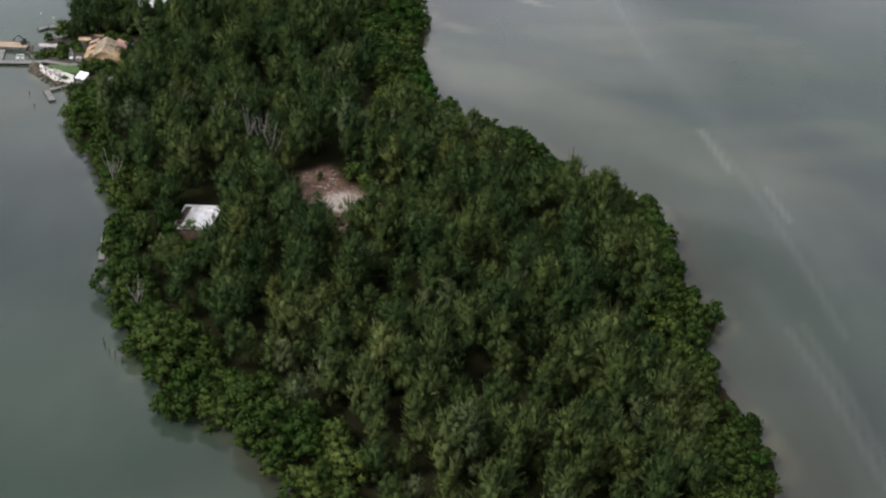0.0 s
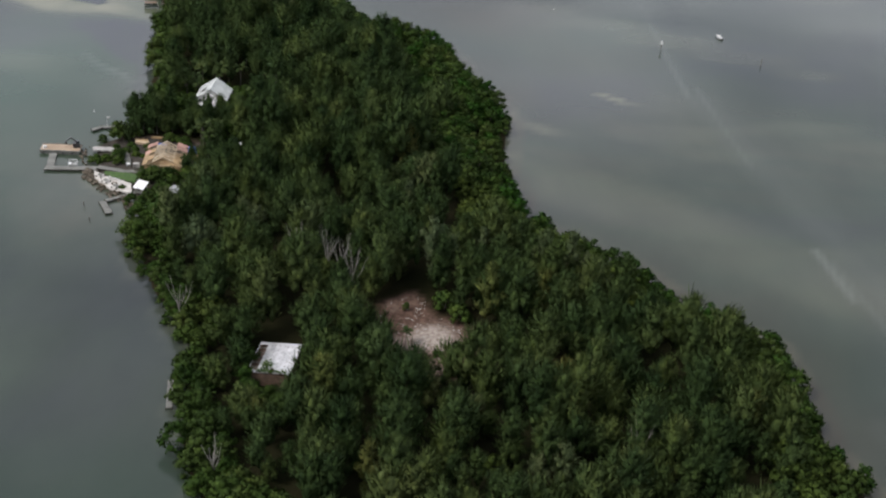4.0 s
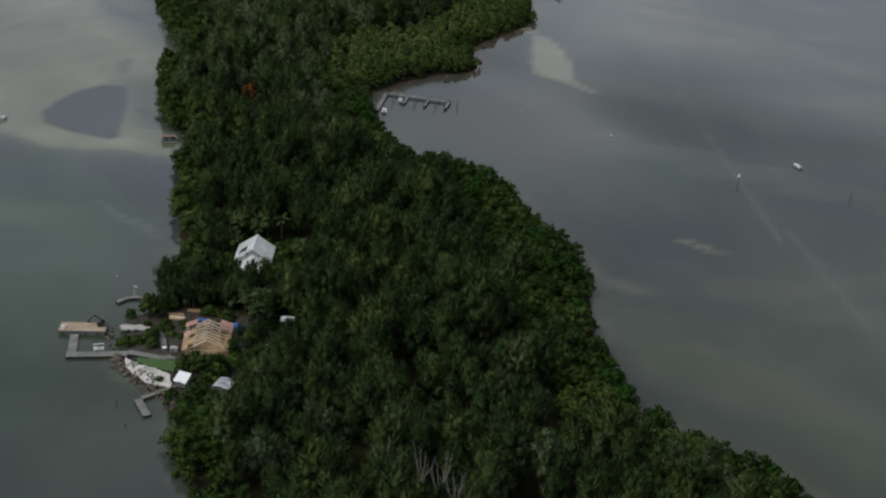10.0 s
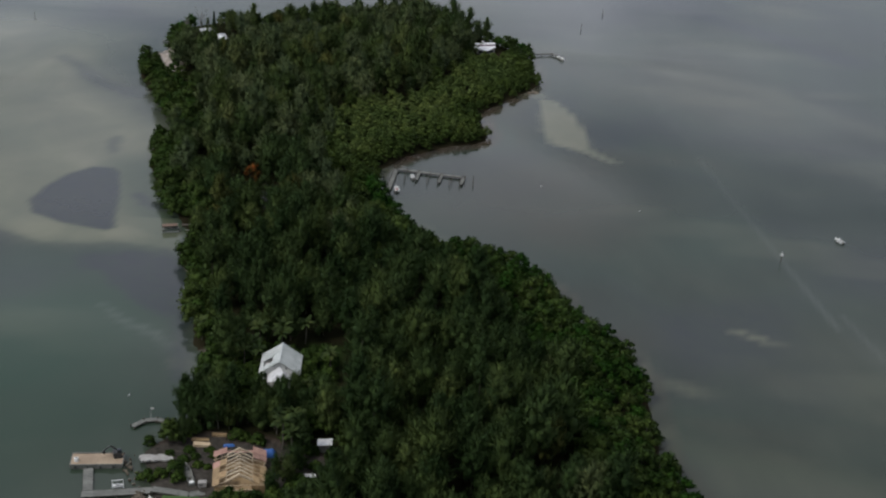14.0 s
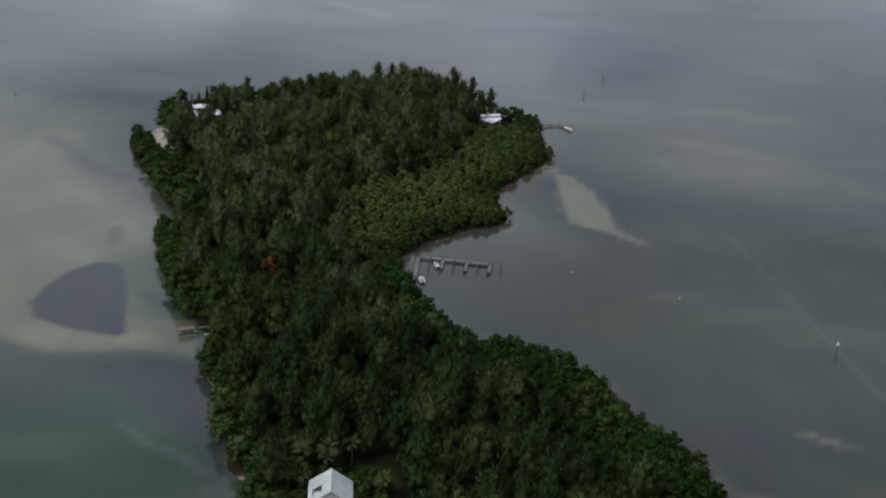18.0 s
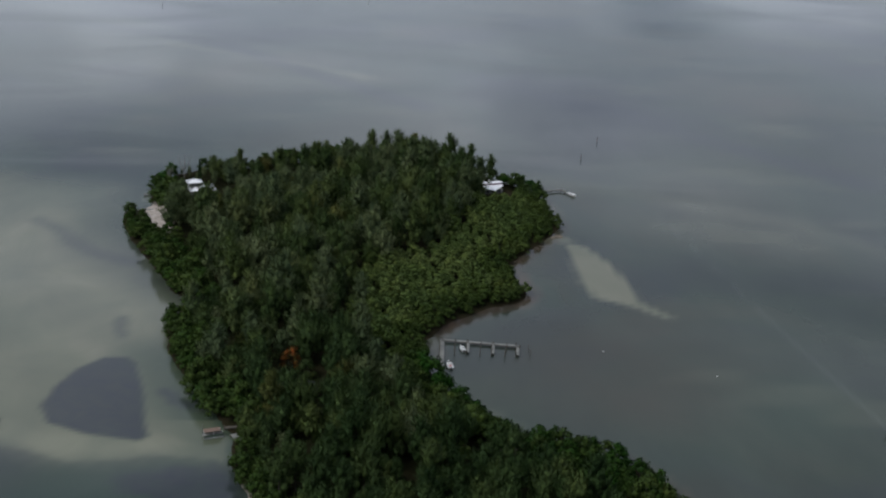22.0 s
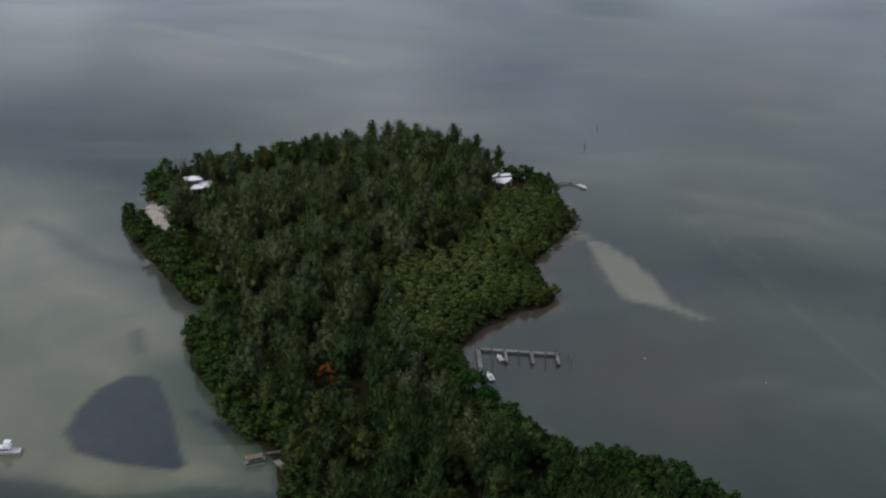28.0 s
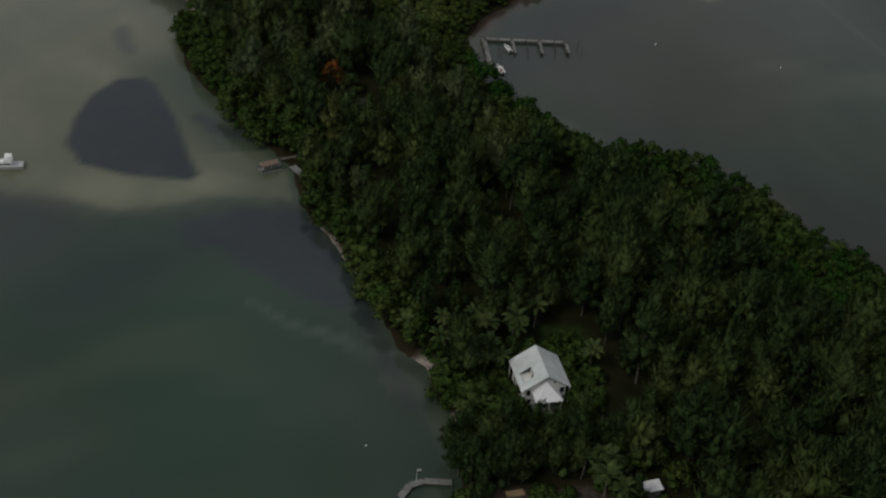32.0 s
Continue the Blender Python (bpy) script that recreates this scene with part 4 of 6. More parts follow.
# ---- the white house in the trees ----
def build_house():
    h = empty("white_house", turned(-132.4, 444.3, ground_at(-132, 445), 2.0) @ Matrix.Diagonal((0.96, 0.94, 0.97, 1)), "white two-storey house with white metal gable roof among palms", "house")
    ez, rz, hw, y0, y1 = 5.1, 9.0, 5.8, -5.4, 5.6
    bm = bmesh.new()
    box(bm, -4.7, -4.7, 0.0, 4.7, 4.9, ez)
    for sy in (-4.7, 4.9):
        vs = [bm.verts.new(p) for p in ((-4.7, sy, ez), (4.7, sy, ez), (0, sy, rz - 0.35))]
        vt = [bm.verts.new((v.co.x, sy - 0.15 * (1 if sy > 0 else -1), v.co.z)) for v in vs]
        bm.faces.new(vs)
        bm.faces.new(vt[::-1])
    part("wall", bm, WHITE_PAINT, h)

    def slope(side, name):
        """One roof slope; the west one leaves an opening for the roof terrace."""
        bm = bmesh.new()
        up = lambda f: (side * hw * (1 - f), ez + (rz - ez) * f)
        cells = [(0, 1, y0, y1)] if side > 0 else [(0, 1, y0, -3.0), (0, 1, 0.2, y1), (0, 0.18, -3.0, 0.2), (0.62, 1, -3.0, 0.2)]
        for f0, f1, a, b in cells:
            (x0, z0), (x1, z1) = up(f0), up(f1)
            slab(bm, [(x0, a, z0), (x1, a, z1), (x1, b, z1), (x0, b, z0)], 0.14)
        roof = part(name, bm, DIM_METAL, h)
        for k in range(14):
            y = y0 + 0.2 + k * (y1 - y0 - 0.4) / 13
            if side < 0 and -3.1 < y < 0.3:
                continue
            bm = bmesh.new()
            bar(bm, (side * hw, y, ez + 0.03), (0.06 * side, y, rz + 0.03), 0.07, 0.06)
            part("standing_seam", bm, DIM_METAL, roof)
        return roof

    slope(-1, "roof_slope")
    slope(1, "roof_slope")
    bm = bmesh.new()
    bar(bm, (0, y0, rz + 0.02), (0, y1, rz + 0.02), 0.35, 0.12)
    part("ridge_cap", bm, DIM_METAL, h)
    bm = bmesh.new()
    slab(bm, [(-4.9, -3.0, 5.0), (-2.2, -3.0, 5.0), (-2.2, 0.2, 5.0), (-4.9, 0.2, 5.0)], 0.15)
    terrace = part("roof_terrace", bm, GREY_WOOD, h, "sunken grey roof terrace")
    bm = bmesh.new()
    box(bm, -2.25, -3.0, 5.0, -2.1, 0.2, 7.3)
    part("terrace_wall", bm, WHITE_PAINT, h)
    bm = bmesh.new()
    box(bm, -2.28, -1.9, 5.0, -2.24, -0.9, 7.0)
    part("pane", bm, GLASS, terrace)
    # hipped porch on the south side
    px, pz = 3.1, 4.2
    bm = bmesh.new()
    tri = [((-px, -4.5, pz), (0, -4.65, 7.0), (0.06, -4.9, 7.0), (-px, -8.5, pz)), ((px, -8.5, pz), (-px, -8.5, pz), (-0.06, -4.85, 7.0), (0.06, -4.85, 7.0)), ((px, -4.5, pz), (px, -8.5, pz), (0.06, -4.9, 7.0), (0, -4.65, 7.0))]
    for pts in tri:
        slab(bm, pts[::-1], 0.1)
    part("porch_roof", bm, WHITE_METAL, h)
    for sx in (-2.8, 0.0, 2.8):
        bm = bmesh.new()
        box(bm, sx - 0.09, -8.3, 0, sx + 0.09, -8.12, pz - 0.05)
        part("porch_post", bm, WHITE_PAINT, h)
    bm = bmesh.new()
    box(bm, -3.0, -8.4, 0.05, 3.0, -4.72, 0.45)
    part("porch_floor", bm, GREY_WOOD, h)
    for wx, z0, z1, w in ((-3.6, 1.0, 2.4, 0.5), (3.9, 1.0, 2.4, 0.4), (-1.5, 7.0, 7.5, 0.22), (1.9, 6.2, 7.0, 0.28), (3.9, 3.3, 4.9, 0.6), (-3.9, 3.3, 4.9, 0.5)):
        bm = bmesh.new()
        box(bm, wx - w, -4.76, z0, wx + w, -4.71, z1)
        win = part("window", bm, WHITE_PAINT, h)
        bm = bmesh.new()
        box(bm, wx - w + 0.08, -4.78, z0 + 0.08, wx + w - 0.08, -4.765, z1 - 0.08)
        part("pane", bm, GLASS, win)
    for wy in (-3.0, 0.0, 3.0):
        for side in (-1, 1):
            bm = bmesh.new()
            box(bm, side * 4.735 - 0.03, wy - 0.55, 1.0, side * 4.735 + 0.03, wy + 0.55, 2.4)
            win = part("window", bm, WHITE_PAINT, h)
            bm = bmesh.new()
            box(bm, side * 4.77 - 0.01, wy - 0.45, 1.1, side * 4.77 + 0.01, wy + 0.45, 2.3)
            part("pane", bm, GLASS, win)
    # side gallery under the eaves
    for side in (-1, 1):
        for wy in (-5.0, 0.0, 5.0):
            bm = bmesh.new()
            box(bm, side * 5.5 - 0.08, wy - 0.08, 0, side * 5.5 + 0.08, wy + 0.08, ez + 0.1)
            part("gallery_post", bm, WHITE_PAINT, h)
    return h


build_house()


# ---- the house under construction ----
def build_frame():
    h = empty("unfinished_house", turned(-136.1, 398.0, ground_at(-136, 400), 8.5) @ Matrix.Diagonal((0.94, 1, 1, 1)), "unfinished timber house with bare rafters and plywood sheathing", "house")
    hw, hl = 6.3, 7.2
    bm = bmesh.new()
    box(bm, -hw, -hl, 0.0, hw, hl, 0.35)
    part("floor_deck", bm, PLYWOOD, h)
    wall_z = 2.9
    for k in range(17):
        t = -hl + 0.1 + k * (2 * hl - 0.2) / 16
        for side in (-1, 1):
            bm = bmesh.new()
            box(bm, side * (hw - 0.15) - 0.06, t - 0.04, 0.35, side * (hw - 0.15) + 0.06, t + 0.04, wall_z)
            part("stud", bm, NEW_WOOD, h)
    for k in range(14):
        t = -hw + 0.5 + k * (2 * hw - 1.0) / 13
        for side in (-1, 1):
            bm = bmesh.new()
            box(bm, t - 0.04, side * (hl - 0.15) - 0.06, 0.35, t + 0.04, side * (hl - 0.15) + 0.06, wall_z)
            part("stud", bm, NEW_WOOD, h)
    for a, b in (((-hw, -hl), (hw, -hl)), ((-hw, hl), (hw, hl)), ((-hw, -hl), (-hw, hl)), ((hw, -hl), (hw, hl))):
        bm = bmesh.new()
        bar(bm, (a[0] * 0.98, a[1] * 0.98, wall_z + 0.06), (b[0] * 0.98, b[1] * 0.98, wall_z + 0.06), 0.14, 0.12)
        part("top_plate", bm, NEW_WOOD, h)
    for k in range(5):
        y0 = -hl + 0.1 + k * 2.86
        for side in (-1, 1):
            if side > 0 and k in (1, 3):
                continue
            bm = bmesh.new()
            box(bm, side * (hw + 0.01) - 0.03, y0, 0.4, side * (hw + 0.01) + 0.03, y0 + 2.8, wall_z)
            part("wall_sheet", bm, PLYWOOD, h)
    for x0 in (-6.2, -4.4, 2.9, 4.6):
        bm = bmesh.new()
        box(bm, x0, -hl - 0.05, 0.4, x0 + 1.6, -hl + 0.01, wall_z)
        part("wall_sheet", bm, PLYWOOD, h)
    # low hipped slopes with sheathing, and a steeper gable of bare rafters standing up from their middle
    eave, rise, hip = hw + 0.5, 4.25, 3.3
    gable = 5.9
    bm = bmesh.new()
    bar(bm, (0, -hl + 0.4, gable), (0, hl - 3.0, gable), 0.12, 0.3)
    part("ridge_beam", bm, NEW_WOOD, h)
    for k in range(8):
        y = -hl + 0.6 + k * (2 * hl - 3.8) / 7
        for side in (-1, 1):
            bm = bmesh.new()
            skew = 0.22 * math.sin(k * 2.7 + side)
            bar(bm, (side * hip, y + skew, rise - 0.05), (0, y - skew * 0.6, gable + 0.08 + 0.08 * math.sin(k * 1.9)), 0.2, 0.26)
            part("rafter", bm, PALE_WOOD, h)
    for side in (-1, 1):
        bm = bmesh.new()
        bar(bm, (side * hip, -hl + 0.4, rise - 0.1), (side * hip, hl - 3.0, rise - 0.1), 0.16, 0.24)
        part("purlin", bm, NEW_WOOD, h)
    for k in range(7):
        y = -hl + 1.4 + k * 1.7
        bm = bmesh.new()
        bar(bm, (-1.6, y, 5.0), (1.6, y, 5.0), 0.1, 0.2)
        part("collar_tie", bm, NEW_WOOD, h)
    # sheathing sheets on the low slopes, a few still missing
    bare = {(1, 1, 2), (-1, 1, 4), (1, 1, 3), (1, 0, 0), (-1, 1, 0), (-1, 1, 2), (1, 1, 1), (1, 0, 3), (-1, 0, 4)}
    for side in (-1, 1):
        for j in range(6):
            for i in range(2):
                if (side, i, j) in bare:
                    continue
                f0, f1 = i * 0.5, i * 0.5 + 0.49
                y0 = -hl - 0.3 + j * 2.42
                up = lambda f: (side * (eave + (hip - eave) * f), wall_z + 0.1 + (rise - wall_z) * f)
                (x0, z0), (x1, z1) = up(f0), up(f1)
                bm = bmesh.new()
                slab(bm, [(x0, y0, z0 + 0.1), (x1, y0, z1 + 0.1), (x1, y0 + 2.38, z1 + 0.1), (x0, y0 + 2.38, z0 + 0.1)], 0.05)
                part("roof_sheet", bm, PINK_WRAP if j >= 4 or (side, i, j) == (-1, 0, 3) else PLYWOOD, h)
        for k in range(9):
            y = -hl + 0.2 + k * (2 * hl - 0.4) / 8
            bm = bmesh.new()
            bar(bm, (side * eave, y, wall_z), (side * hip, y, rise - 0.1), 0.09, 0.18)
            part("jack_rafter", bm, NEW_WOOD, h)
    bm = bmesh.new()
    slab(bm, [(-eave, hl + 0.35, wall_z + 0.02), (eave, hl + 0.35, wall_z + 0.02), (hip, hl - 2.9, rise + 0.25), (-hip, hl - 2.9, rise + 0.25)], 0.06)
    part("hip_sheathing", bm, PINK_WRAP, h, "pinkish hip sheathing")
    # front gable and porch framing
    for sx in (-1, 1):
        bm = bmesh.new()
        bar(bm, (sx * 3.7, -hl + 0.1, rise - 0.3), (0, -hl + 0.1, gable + 0.05), 0.3, 0.34)
        part("gable_rafter", bm, NEW_WOOD, h)
        for k in (0, 1):
            bm = bmesh.new()
            box(bm, sx * (1.6 + 1.6 * k) - 0.08, -hl - 1.9, 0.1, sx * (1.6 + 1.6 * k) + 0.08, -hl - 1.7, wall_z)
            part("porch_post", bm, NEW_WOOD, h)
    bm = bmesh.new()
    box(bm, -1.2, -hl - 2.6, 0.1, 3.6, -hl - 0.2, 0.5)
    part("porch_base", bm, PINK_WRAP, h)
    bm = bmesh.new()
    box(bm, -3.4, -hl - 1.95, wall_z, 3.4, -hl - 1.65, wall_z + 0.22)
    part("porch_beam", bm, NEW_WOOD, h)
    return h


build_frame()


def stack(x, y, deg, n, length, mat, label):
    s = empty("lumber_stack", turned(x, y, ground_at(x, y) + 0.05, deg), label, "lumber", "lumber stacks on the site")
    for k in range(n):
        bm = bmesh.new()
        off = float(GRID_RNG.uniform(-0.25, 0.25))
        box(bm, -length / 2 + off, -0.75 + 0.5 * (k % 3), 0.24 * (k // 3), length / 2 + off, -0.29 + 0.5 * (k % 3), 0.24 * (k // 3) + 0.22)
        part("board_bundle", bm, mat, s)
    return s


stack(-148.6, 413.4, 3, 4, 4.2, PLYWOOD, "yellow pine lumber stack on bare ground")
stack(-147.6, 410.6, -2, 9, 4.2, NEW_WOOD, "fresh timber stack beside the track")
stack(-144.2, 415.8, 4, 4, 3.6, PLYWOOD, "pale timber stack under the trees")
stack(-128.0, 403.6, 70, 9, 3.0, PLYWOOD, "plywood sheets stacked beside the unfinished house")


def tarp(x, y, sx, sy, h, label):
    bm = bmesh.new()
    bmesh.ops.create_grid(bm, x_segments=9, y_segments=9, size=1.0)
    rng = np.random.default_rng(int(abs(x)))
    for v in bm.verts:
        r = max(abs(v.co.x), abs(v.co.y))
        v.co = Vector((v.co.x * sx, v.co.y * sy, h * (1 - r ** 4) + rng.uniform(-0.06, 0.06)))
    ob = part("blue_tarp", bm, BLUE_TARP)
    ob.matrix_basis = turned(x, y, ground_at(x, y) + 0.05, 12)
    tagged(ob, label, "tarp")


tarp(-130.6, 408.4, 1.9, 1.2, 1.5, "bright blue tarpaulin over building supplies")
tarp(-141.0, 411.2, 1.4, 0.5, 0.5, "blue tarpaulin over stacked material by the track")
tarp(-127.4, 400.2, 0.5, 0.9, 0.5, "crumpled blue tarpaulin beside the unfinished house")


# ---- waterfront of the building site ----
def piles_under(thing, pts, z0=-1.6, z1=1.3, r=0.14, mat=None):
    for x, y in pts:
        bm = bmesh.new()
        rod(bm, (x, y, z0), (x, y, z1), r, r * 0.9, 8)
        part("piling", bm, mat or OLD_WOOD, thing)


def dock(name, pts, width, z, label, group="", step=2.4, mat=None, pile_h=0.7):
    """A dock along a line of points: deck sections, joists and pilings."""
    d = empty(name, pose(0, 0, 0), label, "dock", group)
    for (ax, ay), (bx, by) in zip(pts[:-1], pts[1:]):
        run = math.hypot(bx - ax, by - ay)
        ux, uy = (bx - ax) / run, (by - ay) / run
        n = max(1, round(run / step))
        for k in range(n):
            s0, s1 = run * k / n + 0.02, run * (k + 1) / n - 0.02
            bm = bmesh.new()
            bar(bm, (ax + ux * s0, ay + uy * s0, z - 0.05), (ax + ux * s1, ay + uy * s1, z - 0.05), width, 0.1)
            part("deck_section", bm, mat or GREY_WOOD, d)
        for off in (-1, 1):
            bm = bmesh.new()
            w = off * (width / 2 - 0.1)
            bar(bm, (ax - uy * w, ay + ux * w, z - 0.22), (bx - uy * w, by + ux * w, z - 0.22), 0.12, 0.2)
            part("stringer", bm, OLD_WOOD, d)
            m = max(2, round(run / 4.5) + 1)
            piles_under(d, [(ax + ux * run * k / (m - 1) - uy * w * 1.12, ay + uy * run * k / (m - 1) + ux * w * 1.12) for k in range(m)], -1.5, z + pile_h * (0.1 if off < 0 else 1.0), 0.13)
    return d


dock("site_dock", [(-172.0, 388.6), (-164, 390.2), (-156.0, 392.0)], 2.4, 0.75, "weathered grey timber dock by the building site", pile_h=0.15)
dock("floating_dock", [(-173.2, 399.3), (-171.0, 390.4)], 2.3, 0.55, "weathered grey floating dock beside the barge", pile_h=0.15)
dock("shore_walkway", [(-156.0, 391.7), (-147.0, 390.4), (-143.4, 391.6)], 2.0, 1.35, "grey boardwalk from dock to building site", pile_h=0.02)
dock("curved_pier", [(-167.0, 418.4), (-164.6, 421.4), (-161.5, 422.2), (-156.0, 421.0)], 1.5, 0.7, "curved grey timber pier with a flagpole", pile_h=0.3)
dock("south_jetty", [(-148.0, 371.4), (-143.8, 364.8)], 2.0, 0.65, "weathered grey jetty head on pilings", pile_h=0.2)
dock("jetty_walkway", [(-147.2, 371.9), (-144.4, 374.6), (-140.4, 378.8)], 1.3, 0.75, "narrow grey timber walkway to the jetty", pile_h=0.1)
dock("small_dock", [(-104.4, 298.2), (-101.6, 290.4)], 1.5, 0.5, "small weathered dock under overhanging trees", "docks of the west shore", pile_h=0.3)
dock("small_dock", [(-103.4, 288.0), (-100.8, 277.2)], 1.5, 0.5, "small weathered grey dock along the shore", "docks of the west shore", pile_h=0.3)


def barge():
    b = empty("work_barge", turned(-171.8, 402.5, 0, 7.5), "grey steel work barge with a bare brown deck", "barge")
    L, W = 6.4, 2.6
    bm = bmesh.new()
    vs = box(bm, -L, -W, -0.5, L, W, 0.95)
    for v in vs:
        if v.co.z < 0:
            v.co.x *= 0.9
    part("hull", bm, BARGE_STEEL, b)
    for k in range(8):
        bm = bmesh.new()
        x0 = -L + 0.25 + k * (2 * L - 0.5) / 8
        box(bm, x0, -W + 0.2, 0.955, x0 + (2 * L - 0.5) / 8 - 0.04, W - 0.2, 1.05)
        part("deck_plate", bm, BARGE_DECK, b)
    for s in (-1, 1):
        bm = bmesh.new()
        box(bm, -L, s * (W - 0.1) - 0.1, 0.95, L, s * (W - 0.1) + 0.1, 1.3)
        part("bulwark", bm, BARGE_STEEL, b)
    for x in (-5, -2, 1, 4):
        bm = bmesh.new()
        rod(bm, (x, -W - 0.12, 0.2), (x, -W - 0.12, 0.9), 0.22, 0.22, 10)
        part("tyre_fender", bm, BLACK_PAINT, b)
    return b


barge()


def excavator():
    e = empty("excavator", turned(-167.2, 404.2, 1.06, 20), "black tracked excavator with folded arm on the barge", "excavator")
    for s in (-1, 1):
        bm = bmesh.new()
        vs = box(bm, -1.1, s * 0.8 - 0.25, 0, 1.1, s * 0.8 + 0.25, 0.6)
        bmesh.ops.bevel(bm, geom=bm.edges[:], offset=0.12, segments=2, affect="EDGES")
        part("track", bm, BLACK_PAINT, e)
    bm = bmesh.new()
    box(bm, -1.2, -0.9, 0.65, 0.7, 0.9, 1.5)
    part("body", bm, BLACK_PAINT, e)
    bm = bmesh.new()
    box(bm, -0.1, -0.85, 1.5, 0.9, 0.0, 2.3)
    part("cab", bm, GLASS, e)
    for name, p, q, w in (("boom", (0.6, 0.3, 1.2), (-1.6, 0.3, 3.2), 0.32), ("arm", (-1.6, 0.3, 3.2), (-3.2, 0.3, 2.0), 0.24), ("bucket", (-3.2, 0.3, 2.0), (-3.3, 0.3, 1.2), 0.6)):
        bm = bmesh.new()
        bar(bm, p, q, w, w)
        part(name, bm, BLACK_PAINT, e)


excavator()


def tank(x, y, z, r, h):
    t = empty("water_tank", pose(x, y, z), "small white plastic tank on the barge deck", "tank")
    bm = bmesh.new()
    rod(bm, (0, 0, 0), (0, 0, h), r, r, 16)
    bmesh.ops.bevel(bm, geom=[e for e in bm.edges if e.calc_face_angle(0) > 1.2], offset=0.1, segments=2, affect="EDGES")
    part("body", bm, GELCOAT, t)
    bm = bmesh.new()
    rod(bm, (0, 0, h), (0, 0, h + 0.12), r * 0.35, r * 0.35, 12)
    part("lid", bm, BLACK_PAINT, t)


tank(-176.6, 401.2, 1.06, 0.55, 0.9)


def hull_mesh(length, beam, depth, sheer=0.25, stern=0.85):
    """A boat's hull with a pointed bow at +x, open at the top edge."""
    bm = bmesh.new()
    rings = []
    for k in range(9):
        f = k / 8
        w = beam / 2 * (stern + (1 - stern) * math.sin(min(f * 1.6, 1.57))) * (1 - max(0, (f - 0.45) / 0.55) ** 2.2)
        w = max(w, 0.03)
        x = -length / 2 + f * length
        top = depth + sheer * f ** 2
        rings.append([bm.verts.new(p) for p in ((x, -w, top), (x - 0.04 * f * length, -w * 0.75, 0.25 * depth), (x - 0.07 * f * length, 0, 0.0), (x - 0.04 * f * length, w * 0.75, 0.25 * depth), (x, w, top))])
    for a, b in zip(rings[:-1], rings[1:]):
        for i in range(4):
            bm.faces.new((a[i], b[i], b[i + 1], a[i + 1]))
    bm.faces.new(rings[0])
    bmesh.ops.recalc_face_normals(bm, faces=bm.faces)
    return bm, [(r[0].co.copy(), r[4].co.copy()) for r in rings]


def boat(name, m, length, beam, label, cabin=True, canopy=None, top=None, group=""):
    b = empty(name, m, label, "boat", group)
    bm, gun = hull_mesh(length, beam, 0.95)
    part("hull", bm, GELCOAT, b, smooth=True)
    bm = bmesh.new()
    prev = None
    for lo, hi in gun:
        pair = (bm.verts.new((lo.x, lo.y * 0.96, lo.z - 0.12)), bm.verts.new((hi.x, hi.y * 0.96, hi.z - 0.12)))
        if prev:
            bm.faces.new((prev[0], pair[0], pair[1], prev[1]))
        prev = pair
    bmesh.ops.solidify(bm, geom=bm.faces[:], thickness=0.06)
    part("deck", bm, GELCOAT, b)
    if cabin:
        bm = bmesh.new()
        vs = box(bm, -length * 0.05, -beam * 0.3, 0.8, length * 0.22, beam * 0.3, 1.55)
        for v in vs:
            if v.co.z > 1 and v.co.x > 0:
                v.co.x -= 0.5
        bmesh.ops.bevel(bm, geom=bm.edges[:], offset=0.08, segments=2, affect="EDGES")
        part("console", bm, GELCOAT, b)
        bm = bmesh.new()
        box(bm, length * 0.1, -beam * 0.28, 1.56, length * 0.12, beam * 0.28, 1.9)
        part("windscreen", bm, GLASS, b)
    if canopy:
        bm = bmesh.new()
        slab(bm, [(-length * 0.2, -beam * 0.42, 2.3), (length * 0.14, -beam * 0.42, 2.35), (length * 0.14, beam * 0.42, 2.35), (-length * 0.2, beam * 0.42, 2.3)], 0.06)
        part("canopy", bm, canopy, b)
        for sx in (-0.18, 0.12):
            for sy in (-1, 1):
                bm = bmesh.new()
                rod(bm, (length * sx, sy * beam * 0.4, 0.9), (length * sx, sy * beam * 0.4, 2.3), 0.03, 0.03, 6)
                part("canopy_post", bm, GELCOAT, b)
    bm = bmesh.new()
    box(bm, -length / 2 - 0.35, -0.2, 0.3, -length / 2 + 0.05, 0.2, 1.25)
    bmesh.ops.bevel(bm, geom=bm.edges[:], offset=0.06, segments=2, affect="EDGES")
    part("outboard_motor", bm, BLACK_PAINT, b)
    return b


def skiff(x, y, deg):
    s = empty("work_skiff", turned(x, y, ground_at(x, y) + 0.05, deg), "long grey work skiff pulled up on bare ground", "boat")
    bm, gun = hull_mesh(9.6, 1.9, 0.75, 0.1, 0.9)
    part("hull", bm, GREY_WOOD, s)
    for k in range(4):
        bm = bmesh.new()
        box(bm, -3.4 + k * 1.9, -0.78, 0.5, -3.0 + k * 1.9, 0.78, 0.56)
        part("thwart", bm, GREY_WOOD, s)
    bm = bmesh.new()
    box(bm, -4.7, -0.5, 0.6, -3.9, 0.5, 1.1)
    part("engine_cover", bm, GELCOAT, s, "white engine cover")


skiff(-148.6, 398.0, 111)


